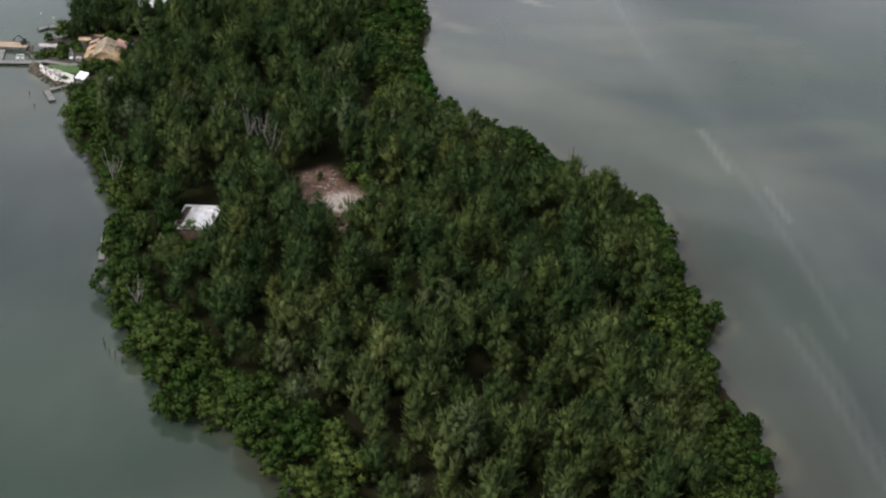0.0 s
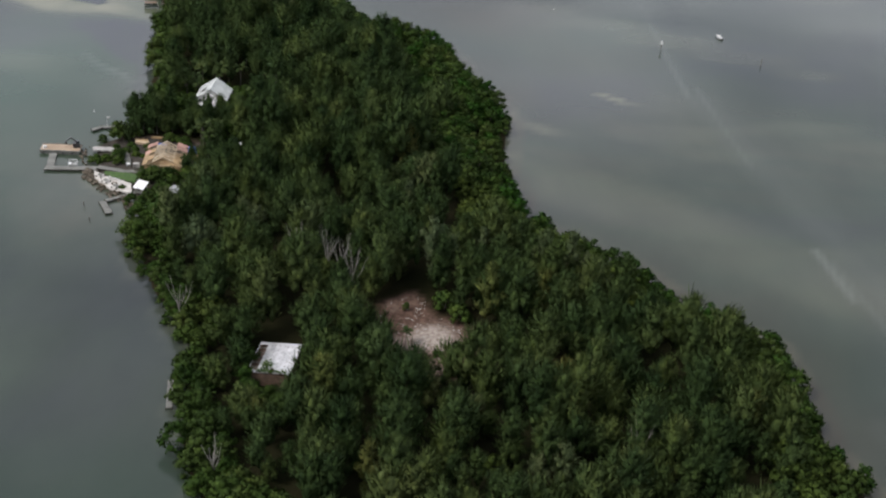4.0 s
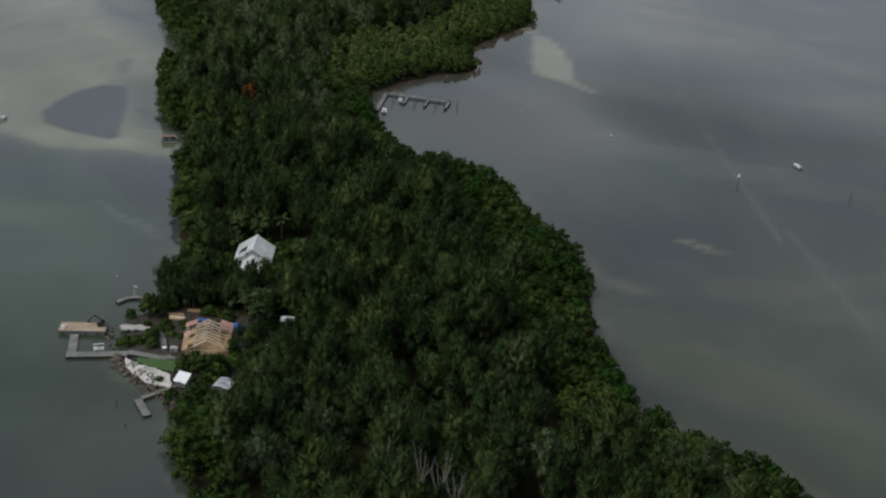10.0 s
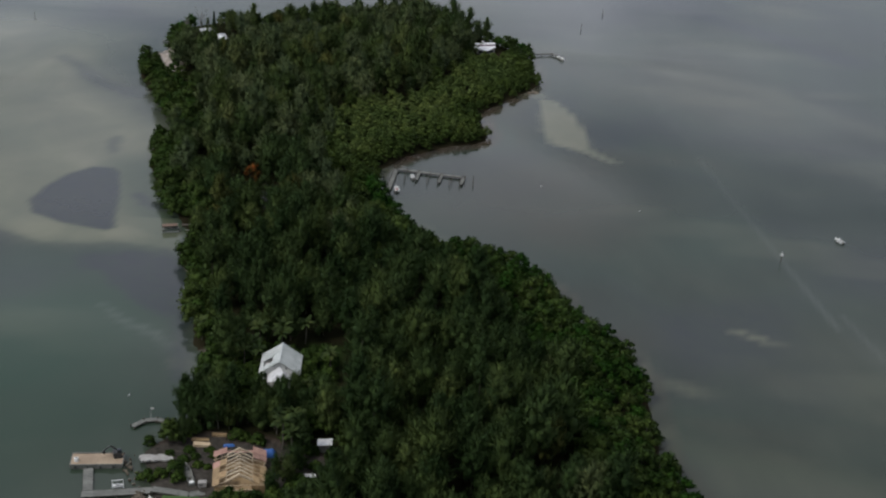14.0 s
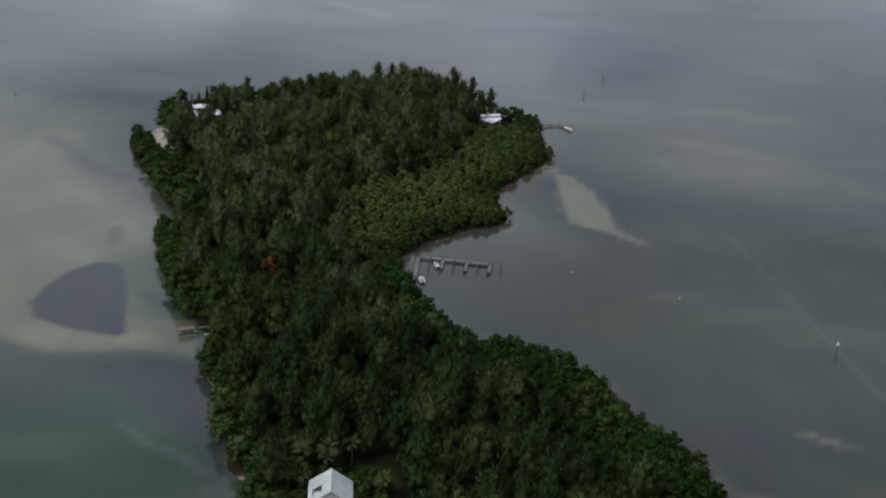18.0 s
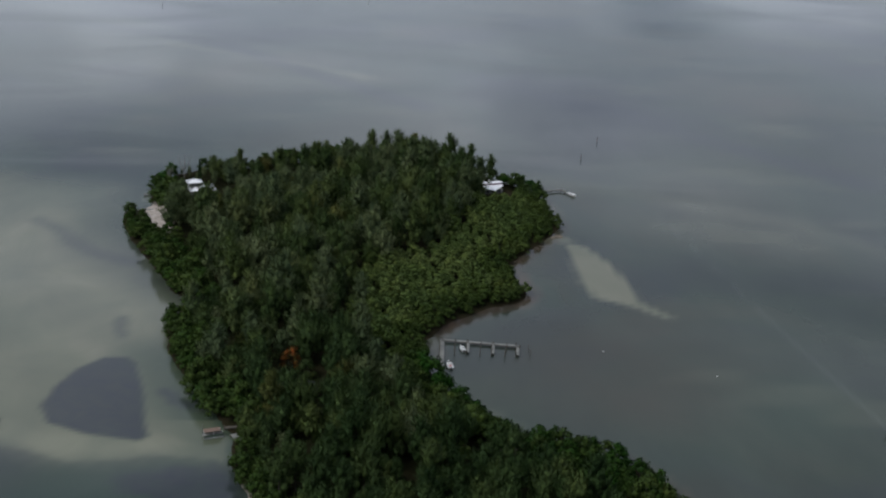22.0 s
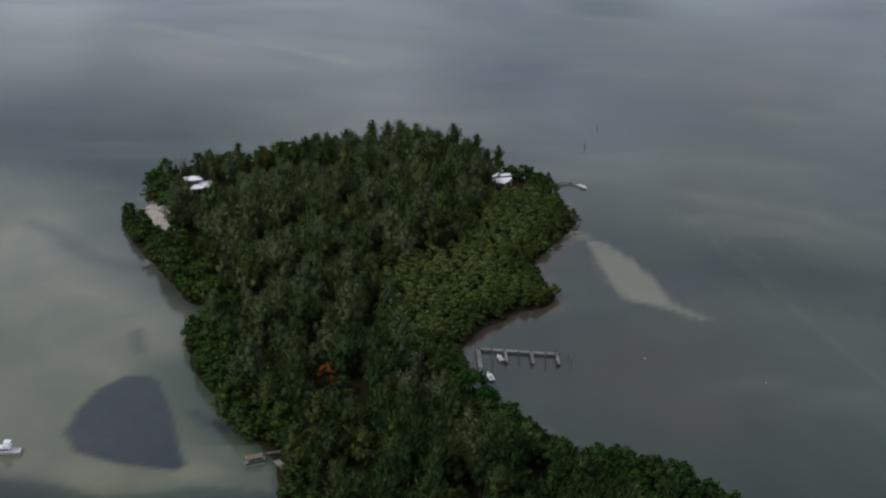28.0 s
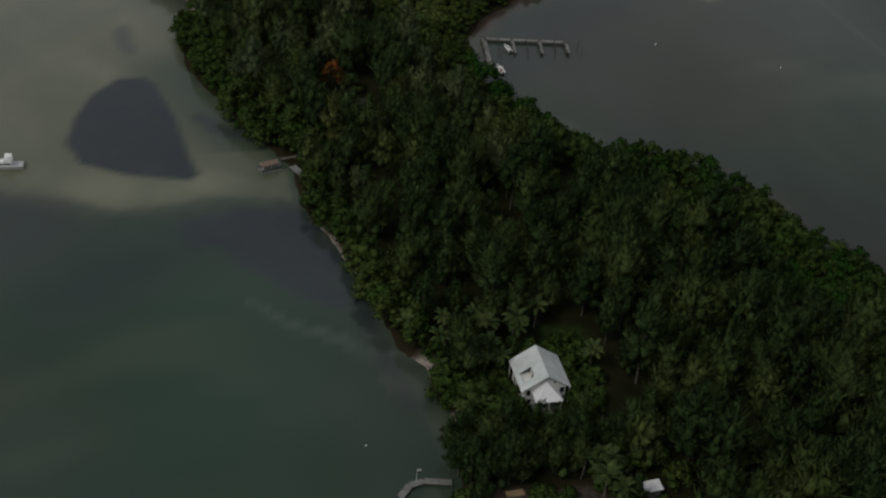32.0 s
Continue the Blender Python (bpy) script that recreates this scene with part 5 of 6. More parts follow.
def jet_ski(x, y):
    j = empty("boat_lift", turned(x, y, 0.77, 15), "white boat lift frame with a small craft at the dock", "boat lift")
    bm = bmesh.new()
    vs = box(bm, -1.3, -0.5, 0.0, 1.1, 0.5, 0.5)
    for v in vs:
        if v.co.x > 0:
            v.co.y *= 0.4
    part("hull", bm, GELCOAT, j)
    for s in (-1, 1):
        bm = bmesh.new()
        bar(bm, (-1.4, s * 0.85, 0.1), (-1.4, s * 0.85, 1.3), 0.14, 0.14)
        bar(bm, (1.2, s * 0.85, 0.1), (1.2, s * 0.85, 1.3), 0.14, 0.14)
        bar(bm, (-1.4, s * 0.85, 1.25), (1.2, s * 0.85, 1.25), 0.14, 0.14)
        part("lift_frame", bm, GELCOAT, j)
    bm = bmesh.new()
    box(bm, -0.5, -0.22, 0.5, 0.3, 0.22, 0.85)
    part("seat", bm, BLACK_PAINT, j)


jet_ski(-164.2, 392.4)


def flat_patch(name, poly, z, mat, label, category="ground", ragged=True):
    bm = bmesh.new()
    rng = np.random.default_rng(len(name))
    pts = []
    for (ax, ay), (bx, by) in zip(poly, list(poly[1:]) + [poly[0]]):
        n = max(1, int(math.hypot(bx - ax, by - ay) / 0.8)) if ragged else 1
        for k in range(n):
            j = rng.uniform(-0.3, 0.3, 2) if ragged else (0, 0)
            pts.append((ax + (bx - ax) * k / n + j[0], ay + (by - ay) * k / n + j[1], z))
    slab(bm, pts, 0.5)
    ob = part(name, bm, mat)
    tagged(ob, label, category, kind="structure")


flat_patch("sand_terrace", [(x, y) for x, y in SAND_TERRACE], 1.30, WHITE_SAND, "white sand terrace above the rip-rap")
flat_patch("lawn", LAWN, 1.36, TURF, "clipped green lawn beside the sand terrace", "lawn")
flat_patch("boat_ramp", [(-162.2, 405.0), (-154.6, 406.2), (-153.8, 403.9), (-161.4, 402.6)], 1.34, CONCRETE, "pale concrete slab at the barge landing", "slab")


def adirondack(x, y, deg):
    c = empty("garden_chair", turned(x, y, 1.31, deg), "white wooden garden chair on the sand terrace", "chair", "garden chairs on the terrace")
    bm = bmesh.new()
    box(bm, -0.32, -0.3, 0.32, 0.32, 0.35, 0.38)
    part("seat", bm, WHITE_PAINT, c)
    for k in range(4):
        bm = bmesh.new()
        bar(bm, (-0.26 + 0.17 * k, -0.28, 0.36), (-0.26 + 0.17 * k, -0.6, 1.1), 0.14, 0.03)
        part("back_slat", bm, WHITE_PAINT, c)
    for s in (-1, 1):
        bm = bmesh.new()
        box(bm, s * 0.38 - 0.06, -0.4, 0.55, s * 0.38 + 0.06, 0.4, 0.6)
        part("armrest", bm, WHITE_PAINT, c)
        for yy in (-0.3, 0.3):
            bm = bmesh.new()
            box(bm, s * 0.34 - 0.04, yy - 0.04, 0, s * 0.34 + 0.04, yy + 0.04, 0.55)
            part("leg", bm, WHITE_PAINT, c)


for x, y, a in ((-148.6, 384.2, 20), (-147.3, 384.0, -10), (-146.4, 383.0, -60), (-150.2, 384.6, 70)):
    adirondack(x, y, a)


def round_table(x, y, r=0.8):
    t = empty("round_table", pose(x, y, 1.31), "round grey garden table on white sand", "table", "round tables on the terrace")
    bm = bmesh.new()
    rod(bm, (0, 0, 0.68), (0, 0, 0.75), r, r, 18)
    part("tabletop", bm, GREY_WOOD, t)
    bm = bmesh.new()
    rod(bm, (0, 0, 0), (0, 0, 0.68), 0.08, 0.08, 8)
    part("pedestal", bm, OLD_WOOD, t)
    for k in range(4):
        a = k * 1.57 + 0.4
        bm = bmesh.new()
        box(bm, math.cos(a) * (r + 0.5) - 0.2, math.sin(a) * (r + 0.5) - 0.2, 0.0, math.cos(a) * (r + 0.5) + 0.2, math.sin(a) * (r + 0.5) + 0.2, 0.45)
        part("stool", bm, GREY_WOOD, t)


for x, y in ((-150.4, 382.4), (-146.4, 379.6), (-153.2, 385.6)):
    round_table(x, y)


def fire_ring(x, y):
    f = empty("fire_ring", pose(x, y, 1.3), "dark stone fire ring in the sand", "fire ring")
    for k in range(10):
        a = k * 0.628
        bm = bmesh.new()
        bmesh.ops.create_icosphere(bm, subdivisions=1, radius=0.24, matrix=Matrix.Translation((math.cos(a) * 0.75, math.sin(a) * 0.75, 0.1)))
        part("stone", bm, ROCK, f)


fire_ring(-147.6, 381.8)


def rip_rap():
    r = empty("rip_rap_bank", pose(0, 0, 0), "bank of brown broken rip-rap stones along the water", "rock bank")
    rng = np.random.default_rng(5)
    meshes = []
    for k in range(5):
        bm = bmesh.new()
        bmesh.ops.create_icosphere(bm, subdivisions=1, radius=1.0)
        for v in bm.verts:
            v.co *= rng.uniform(0.7, 1.15)
        me = bpy.data.meshes.new("rock")
        bm.to_mesh(me)
        bm.free()
        me.materials.append(ROCK)
        meshes.append(me)
    north = [(-164.5, 404.5), (-163.5, 400.5), (-160.8, 396.5), (-159.4, 393.4)]
    line = [(-159.5, 391), (-158, 386.5), (-154.5, 383.2), (-149, 378.6), (-144.5, 375.6), (-140.6, 373.0), (-138.4, 368)]
    south = line
    for k in range(250):
        line = south if k < 225 else north
        f = rng.uniform(0, len(line) - 1.001)
        i = int(f)
        f -= i
        px, py = line[i][0] * (1 - f) + line[i + 1][0] * f, line[i][1] * (1 - f) + line[i + 1][1] * f
        o = rng.uniform(-1.6, 1.6)
        ob = new("rock", meshes[k % 5])
        s = rng.uniform(0.2, 0.55)
        ob.matrix_basis = Matrix.LocRotScale((px + o * 0.6 + rng.uniform(-0.5, 0.5), py + o * 0.8, 0.15 + 0.35 * (o + 1.6) / 1.6), Euler(rng.uniform(0, 6, 3)), (s * 1.3, s, s * 0.8))
        ob.parent = r


rip_rap()


def shed(name, m, w, l, wall, rise, roof_mat, label, category="shed", group="", mono=False):
    """A small building: walls, roof sheets, a door and a window."""
    s = empty(name, m, label, category, group)
    bm = bmesh.new()
    box(bm, -w / 2 + 0.3, -l / 2 + 0.3, 0, w / 2 - 0.3, l / 2 - 0.3, wall - 0.1)
    part("wall", bm, GREY_WOOD, s)
    n = max(3, round(l / 1.1))
    for side in ((-1,) if mono else (-1, 1)):
        for k in range(n):
            y0, y1 = -l / 2 + k * l / n + 0.01, -l / 2 + (k + 1) * l / n - 0.01
            bm = bmesh.new()
            x1, z1 = (w / 2, wall + rise) if mono else (0, wall + rise)
            slab(bm, [(side * w / 2, y0, wall), (x1, y0, z1), (x1, y1, z1), (side * w / 2, y1, wall)], 0.06)
            part("roof_sheet", bm, roof_mat, s)
    bm = bmesh.new()
    box(bm, -0.45, -l / 2 + 0.25, 0, 0.45, -l / 2 + 0.32, min(2.0, wall - 0.3))
    part("door", bm, GREY_WOOD, s)
    bm = bmesh.new()
    box(bm, -w / 2 + 0.25, -0.5, 1.0, -w / 2 + 0.32, 0.5, 1.9)
    part("window", bm, GLASS, s)
    return s


shed("garden_shed", turned(-138.4, 379.0, 1.1, 74), 3.3, 3.6, 1.7, 1.2, WHITE_METAL, "small white-roofed shed beside the sand terrace", mono=True)
shed("utility_shed", turned(-127.2, 377.4, 1.1, -16), 4.6, 4.6, 2.6, 0.45, OLD_METAL, "pale metal-roofed utility shed half under trees")
shed("carport", turned(-117.0, 412.3, 1.1, 2), 3.8, 3.0, 2.4, 0.4, WHITE_METAL, "small white metal-roofed carport at the clearing edge", "carport", mono=True)
PALE_METAL = plain("chalky_pale_roofing", (0.40, 0.41, 0.43), (0.68, 0.68, 0.70), 0.7, 0.55, 0.1, 0.2, vary=0.18)
RUST = plain("rusty_brown_boards", (0.06, 0.038, 0.026), (0.13, 0.085, 0.06), 0.8, 0.9)


def boat_shed():
    """A low-pitched shed: long roof sheets, the west ones gone so that the brown boards show, vines on the south eave."""
    s = empty("boat_shed", turned(-79.2, 294.6, 1.1, -3), "weathered metal-roofed boat shed with missing sheets, overgrown by vines", "shed")
    w, l, z0, z1 = 10.4, 13.0, 4.0, 5.0
    for x0, y0, x1, y1 in ((-4.9, -6.2, -4.7, 6.2), (4.7, -6.2, 4.9, 6.2), (-4.7, -6.2, 4.7, -6.0), (-4.7, 6.0, 4.7, 6.2)):
        bm = bmesh.new()
        box(bm, x0, y0, 0, x1, y1, z0 - 0.1)
        part("wall", bm, RUST, s)
    bm = bmesh.new()
    box(bm, -4.7, -6.0, 2.9, 4.7, 6.0, 3.0)
    part("loft_floor", bm, RUST, s, "rust-brown boards under the open roof")
    n = 10
    for k in range(n):
        a, b = -w / 2 + k * w / n + 0.02, -w / 2 + (k + 1) * w / n - 0.02
        za, zb = z0 + (z1 - z0) * k / n, z0 + (z1 - z0) * (k + 1) / n
        spans = ((-l / 2, -l / 2 + 1.1), (l / 2 - 1.0, l / 2)) if k < 2 else ((-l / 2, l / 2),) if k != 5 else ((-l / 2 + 2.2, l / 2),)
        for c, d in spans:
            bm = bmesh.new()
            slab(bm, [(a, c, za), (b, c, zb), (b, d, zb), (a, d, za)], 0.05)
            part("roof_sheet", bm, OLD_METAL if k in (2, 3) else PALE_METAL, s)
    for k in range(7):
        y = -l / 2 + 0.3 + k * (l - 0.6) / 6
        bm = bmesh.new()
        bar(bm, (-w / 2, y, z0 - 0.14), (w / 2, y, z1 - 0.14), 0.1, 0.16)
        part("rafter", bm, GREY_WOOD, s)
    for sx in (-0.46, 0.46):
        bm = bmesh.new()
        bar(bm, (w * sx * 1.08, -l / 2, z0 + 0.5 + sx * 1.08 + 0.06), (w * sx * 1.08, l / 2, z0 + 0.5 + sx * 1.08 + 0.06), 0.16, 0.08)
        part("edge_flashing", bm, PALE_METAL, s)
    rng = np.random.default_rng(19)
    m = 420
    px = np.concatenate([rng.uniform(-3.2, 4.4, m // 2), rng.normal(-1.0, 0.8, m // 2)])
    py = np.concatenate([-l / 2 + np.abs(rng.normal(0, 0.5, m // 2)), rng.normal(-3.4, 1.2, m // 2)])
    pos = np.stack([px, py, z0 + 0.12 + (z1 - z0) * (px + w / 2) / w + rng.uniform(0, 0.35, m)], 1)
    nrm = rng.normal(0, 0.4, (m, 3)) + (0, 0, 1)
    co = cards(pos, np.cross(nrm, rng.normal(0, 1, nrm.shape)), nrm, rng.uniform(0.3, 0.6, m), rng.uniform(0.2, 0.4, m))
    vine = new("vine", mesh_np("vine", co, quads_for(co), SHRUB))
    vine.parent = s
    tagged(vine, "green vine creeping over the eave")


boat_shed()


def work_table(x, y, deg):
    t = empty("work_table", turned(x, y, ground_at(x, y), deg), "white-topped work table on bare earth", "table")
    bm = bmesh.new()
    box(bm, -1.4, -0.7, 0.72, 1.4, 0.7, 0.8)
    part("tabletop", bm, WHITE_PAINT, t)
    for sx in (-1.2, 1.2):
        for sy in (-0.5, 0.5):
            bm = bmesh.new()
            box(bm, sx - 0.05, sy - 0.05, 0, sx + 0.05, sy + 0.05, 0.72)
            part("leg", bm, NEW_WOOD, t)


work_table(-119.3, 399.8, 5)


def generator(x, y):
    g = empty("generator", turned(x, y, ground_at(x, y) + 0.1, 10), "grey metal generator box by the boardwalk", "generator")
    bm = bmesh.new()
    box(bm, -1.0, -0.7, 0, 1.0, 0.7, 1.3)
    bmesh.ops.bevel(bm, geom=bm.edges[:], offset=0.06, segments=2, affect="EDGES")
    part("housing", bm, CONCRETE, g)
    for k in range(5):
        bm = bmesh.new()
        box(bm, -0.8, -0.72, 0.25 + k * 0.18, 0.2, -0.705, 0.33 + k * 0.18)
        part("louvre", bm, BLACK_PAINT, g)
    bm = bmesh.new()
    rod(bm, (0.7, 0, 1.3), (0.7, 0, 1.8), 0.06, 0.06, 8)
    part("exhaust_pipe", bm, BLACK_PAINT, g)


generator(-144.4, 393.8)


def dish(x, y, h):
    d = empty("satellite_dish", pose(x, y, ground_at(x, y)), "large pale satellite dish on a mast among trees", "satellite dish")
    bm = bmesh.new()
    rod(bm, (0, 0, 0), (0, 0, h), 0.08, 0.08, 8)
    part("mast", bm, GREY_WOOD, d)
    bm = bmesh.new()
    prev = None
    for j in range(5):
        r = 1.15 * j / 4
        ring = [bm.verts.new((r * math.cos(k * 0.393), r * math.sin(k * 0.393), 0.35 * (j / 4) ** 2)) for k in range(16)] if j else [bm.verts.new((0, 0, 0))]
        if prev:
            for k in range(16):
                bm.faces.new((prev[0], ring[k], ring[(k + 1) % 16]) if len(prev) == 1 else (prev[k], ring[k], ring[(k + 1) % 16], prev[(k + 1) % 16]))
        prev = ring
    bmesh.ops.transform(bm, matrix=Matrix.Translation((0, -0.1, h)) @ pose(0, 0, 0, 50, 0, 10), verts=bm.verts)
    bmesh.ops.solidify(bm, geom=bm.faces[:], thickness=0.04)
    part("reflector", bm, CONCRETE, d, smooth=True)
    bm = bmesh.new()
    rod(bm, (0, -0.3, h + 0.1), (0.1, -1.1, h + 0.75), 0.03, 0.05, 6)
    part("feed_horn", bm, GREY_WOOD, d)


dish(-117.9, 424.2, 4.2)


def flagpole(x, y):
    f = empty("flagpole", pose(x, y, 0.7), "thin white flagpole with a small pale flag on the pier", "flagpole")
    bm = bmesh.new()
    rod(bm, (0, 0, 0), (0, 0, 3.6), 0.06, 0.04, 8)
    part("pole", bm, WHITE_PAINT, f)
    bm = bmesh.new()
    slab(bm, [(0.04, 0, 3.5), (0.85, 0.15, 3.4), (0.9, 0.1, 2.9), (0.04, 0, 2.95)], 0.02)
    part("flag", bm, WHITE_PAINT, f)


flagpole(-163.1, 422.2)


def buoy(x, y, r=0.2):
    bm = bmesh.new()
    bmesh.ops.create_uvsphere(bm, u_segments=12, v_segments=8, radius=r)
    rod(bm, (0, 0, r * 0.8), (0, 0, r * 1.5), 0.05, 0.05, 6)
    ob = part("mooring_buoy", bm, GELCOAT, smooth=True)
    ob.matrix_basis = pose(x, y, 0.12)
    tagged(ob, "small white mooring buoy afloat", "buoy", "mooring buoys")


for x, y in ((-171.6, 433.8), (-17, 582), (-53, 600)):
    buoy(x, y)


def post(x, y, h, r=0.15, sign=False, label="single weathered timber post standing in the water"):
    p = empty("channel_marker" if sign else "mooring_post", pose(x, y, 0), label, "marker" if sign else "post", "channel markers" if sign else "mooring posts")
    bm = bmesh.new()
    rod(bm, (0, 0, -1.5), (0.08, 0, h), r, r * 0.85, 8)
    part("pole", bm, OLD_WOOD, p)
    if sign:
        bm = bmesh.new()
        box(bm, -0.5, -0.26, h - 1.2, 0.5, -0.2, h - 0.1)
        part("board", bm, GELCOAT, p, "white marker board")
        bm = bmesh.new()
        rod(bm, (0, 0, h), (0, 0, h + 0.35), 0.14, 0.1, 8)
        part("lamp", bm, GELCOAT, p)


for x, y, h, board in ((27.8, 545.5, 3.6, True), (67.7, 538.5, 3.0, False), (-5, 863, 3.0, False), (-99, 1278, 2.8, False), (-120.4, 1251, 2.2, False), (-279.4, 1199, 2.2, False), (-20, 829, 3.0, False), (-303, 780, 3.0, False)):
    post(x, y, h, 0.17, board, "dark channel marker pile with a white board" if board else "dark timber pile standing alone in the bay")
for x, y, h in ((-152.6, 368.3, 1.6), (-148.0, 359.9, 1.3), (-88.7, 240.8, 2.2), (-87, 238.6, 1.8), (-85.2, 237.4, 2.4), (-83.2, 236.1, 1.6), (-89.8, 243.2, 1.5)):
    post(x, y, h)

boat("moored_skiff", turned(-103.0, 296.2, -0.25, 108), 3.6, 1.6, "small white skiff tied inside the weathered dock", True)
boat("speed_boat", turned(-142, 1323, -0.1, 150), 7.0, 2.4, "small white speed boat running far out on the bay", True)
boat("motor_boat", turned(53.4, 566, -0.25, 118), 4.4, 1.9, "small white open motor boat on the bay", True)


# ---- marina in the cove ----
def marina():
    m = empty("marina_dock", pose(0, 0, 0), "long grey timber dock with three finger piers", "dock")
    runs = [((-109.0, 606.4), (-111.0, 585.0), 1.5), ((-109.0, 606.2), (-82.2, 602.0), 1.4), ((-100.1, 604), (-101.0, 596.4), 1.0), ((-91.4, 602.6), (-92.4, 595.3), 1.0), ((-82.9, 602.1), (-83.9, 594.6), 1.1)]
    for (ax, ay), (bx, by), w in runs:
        run = math.hypot(bx - ax, by - ay)
        n = max(2, round(run / 2.4))
        for k in range(n):
            f0, f1 = k / n, (k + 0.985) / n
            bm = bmesh.new()
            bar(bm, (ax + (bx - ax) * f0, ay + (by - ay) * f0, 0.8), (ax + (bx - ax) * f1, ay + (by - ay) * f1, 0.8), w, 0.12)
            part("deck_section", bm, GREY_WOOD, m)
        ux, uy = (bx - ax) / run, (by - ay) / run
        for off in (-1, 1):
            bm = bmesh.new()
            o = off * (w / 2 - 0.08)
            bar(bm, (ax - uy * o, ay + ux * o, 0.6), (bx - uy * o, by + ux * o, 0.6), 0.12, 0.25)
            part("stringer", bm, OLD_WOOD, m)
        c = max(2, round(run / 4.4) + 1)
        piles_under(m, [(ax + (bx - ax) * k / (c - 1) + uy * w * 0.56, ay + (by - ay) * k / (c - 1) - ux * w * 0.56) for k in range(c)], -1.5, 2.0, 0.15)
    return m


marina()
for x, y in ((-105.4, 599.5), (-105.7, 595.3), (-96.4, 599), (-97.0, 595.0), (-87.6, 598), (-88.4, 594.6), (-79.3, 600.4), (-79.3, 596)):
    post(x, y, 2.4, 0.14, False, "slim dark mooring post beside the marina dock")
boat("open_boat", turned(-102.6, 600.0, -0.25, 100), 4.6, 1.9, "small white open boat in a marina berth", True)
red_boat = boat("motor_boat", turned(-108.0, 587.0, -0.25, 96), 5.6, 2.2, "white motor boat with a red seat cover at the dock", True)
bm = bmesh.new()
box(bm, -1.5, -0.35, 0.84, -0.9, 0.35, 1.15)
part("seat_cover", bm, RED_CANVAS, red_boat, "red canvas seat cover")


# ---- houses and piers of the north end ----
def north_east_house():
    h = empty("fan_roof_house", turned(-73.4, 768.4, 1.2, 17) @ Matrix.Diagonal((1.0, 0.76, 0.72, 1)), "house with white fan-shaped roof and plum trim", "house")
    bm = bmesh.new()
    box(bm, -4.6, -2.8, 0, 4.6, 3.4, 3.0)
    part("wall", bm, GREY_WOOD, h)
    for sx in (-1, 1):
        bm = bmesh.new()
        slab(bm, [(0, -5.2, 3.0), (sx * 6.0, 0.6, 3.9), (sx * 6.0, 2.4, 4.4), (0, 3.4, 4.6)], 0.12)
        part("lower_roof", bm, WHITE_METAL, h)
    bm = bmesh.new()
    box(bm, -5.6, 2.0, 4.42, 5.6, 3.3, 5.0)
    part("trim_band", bm, PURPLE_ROOF, h, "plum-coloured roof band")
    bm = bmesh.new()
    slab(bm, [(-6.2, 2.2, 5.2), (6.2, 2.6, 5.4), (6.0, 4.6, 5.9), (-6.0, 4.6, 5.9)], 0.15)
    part("upper_roof", bm, WHITE_METAL, h)
    bm = bmesh.new()
    box(bm, -0.8, 3.4, 5.8, 0.5, 4.4, 7.0)
    part("cupola", bm, WHITE_PAINT, h)
    for wx in (-3, 0, 3):
        bm = bmesh.new()
        box(bm, wx - 0.6, -2.88, 0.9, wx + 0.6, -2.81, 2.3)
        part("window", bm, GLASS, h)


north_east_house()
dock("north_pier", [(-49.0, 772.6), (-39.0, 776.0), (-37.0, 773.4)], 1.2, 1.0, "narrow dark timber pier with a boat at its end", pile_h=0.4)
boat("pier_boat", turned(-34.8, 770.6, -0.25, -58), 6.0, 2.4, "white motor boat moored at the pier head", True)


def north_west_house():
    h = empty("hillside_house", turned(-208.6, 751.4, 1.2, 18) @ Matrix.Diagonal((0.86, 0.8, 1.0, 1)), "white hip-roofed house with an upper storey among trees", "house")
    bm = bmesh.new()
    box(bm, -3.2, -4.6, 0, 8.2, 4.6, 4.1)
    part("wall", bm, GREY_WOOD, h)

    def hip(name, w, l, z, rise, cx, cy):
        for a, b in (((-w, -l), (w, -l)), ((w, -l), (w, l)), ((w, l), (-w, l)), ((-w, l), (-w, -l))):
            bm = bmesh.new()
            r = (w - l) if w > l else 0
            t0, t1 = (max(-r, min(r, a[0])), 0), (max(-r, min(r, b[0])), 0)
            pts = [(a[0] + cx, a[1] + cy, z), (b[0] + cx, b[1] + cy, z), (t1[0] + cx, t1[1] + cy, z + rise), (t0[0] + cx, t0[1] + cy, z + rise)]
            if t0 == t1:
                pts = pts[:3]
            slab(bm, pts, 0.1)
            # south slopes white, the rest grey: lit and unlit sides set by material
            part(name, bm, WHITE_METAL if a[1] < 0 and b[1] < 0 else OLD_METAL, h)

    hip("lower_roof", 7.0, 5.4, 4.1, 1.4, 2.5, 0)
    bm = bmesh.new()
    box(bm, -3.2, -1.6, 4.3, 1.8, 3.0, 7.0)
    part("upper_wall", bm, GREY_WOOD, h)
    hip("upper_roof", 4.2, 3.2, 7.0, 1.2, -0.9, 1.0)
    for wx in (-2.2, -0.4, 1.0):
        bm = bmesh.new()
        box(bm, wx - 0.5, -1.68, 5.6, wx + 0.5, -1.61, 6.7)
        part("window", bm, GLASS, h)
    for wx in (-1.8, 0.8, 3.6, 6.4):
        bm = bmesh.new()
        box(bm, wx - 0.7, -4.68, 1.4, wx + 0.7, -4.61, 3.0)
        part("window", bm, GLASS, h)


north_west_house()
dock("beach_jetty", [(-232.0, 754.0), (-226.0, 755.4)], 1.3, 0.7, "short dark jetty off the north-west beach", "jetties of the beach", pile_h=0.4)
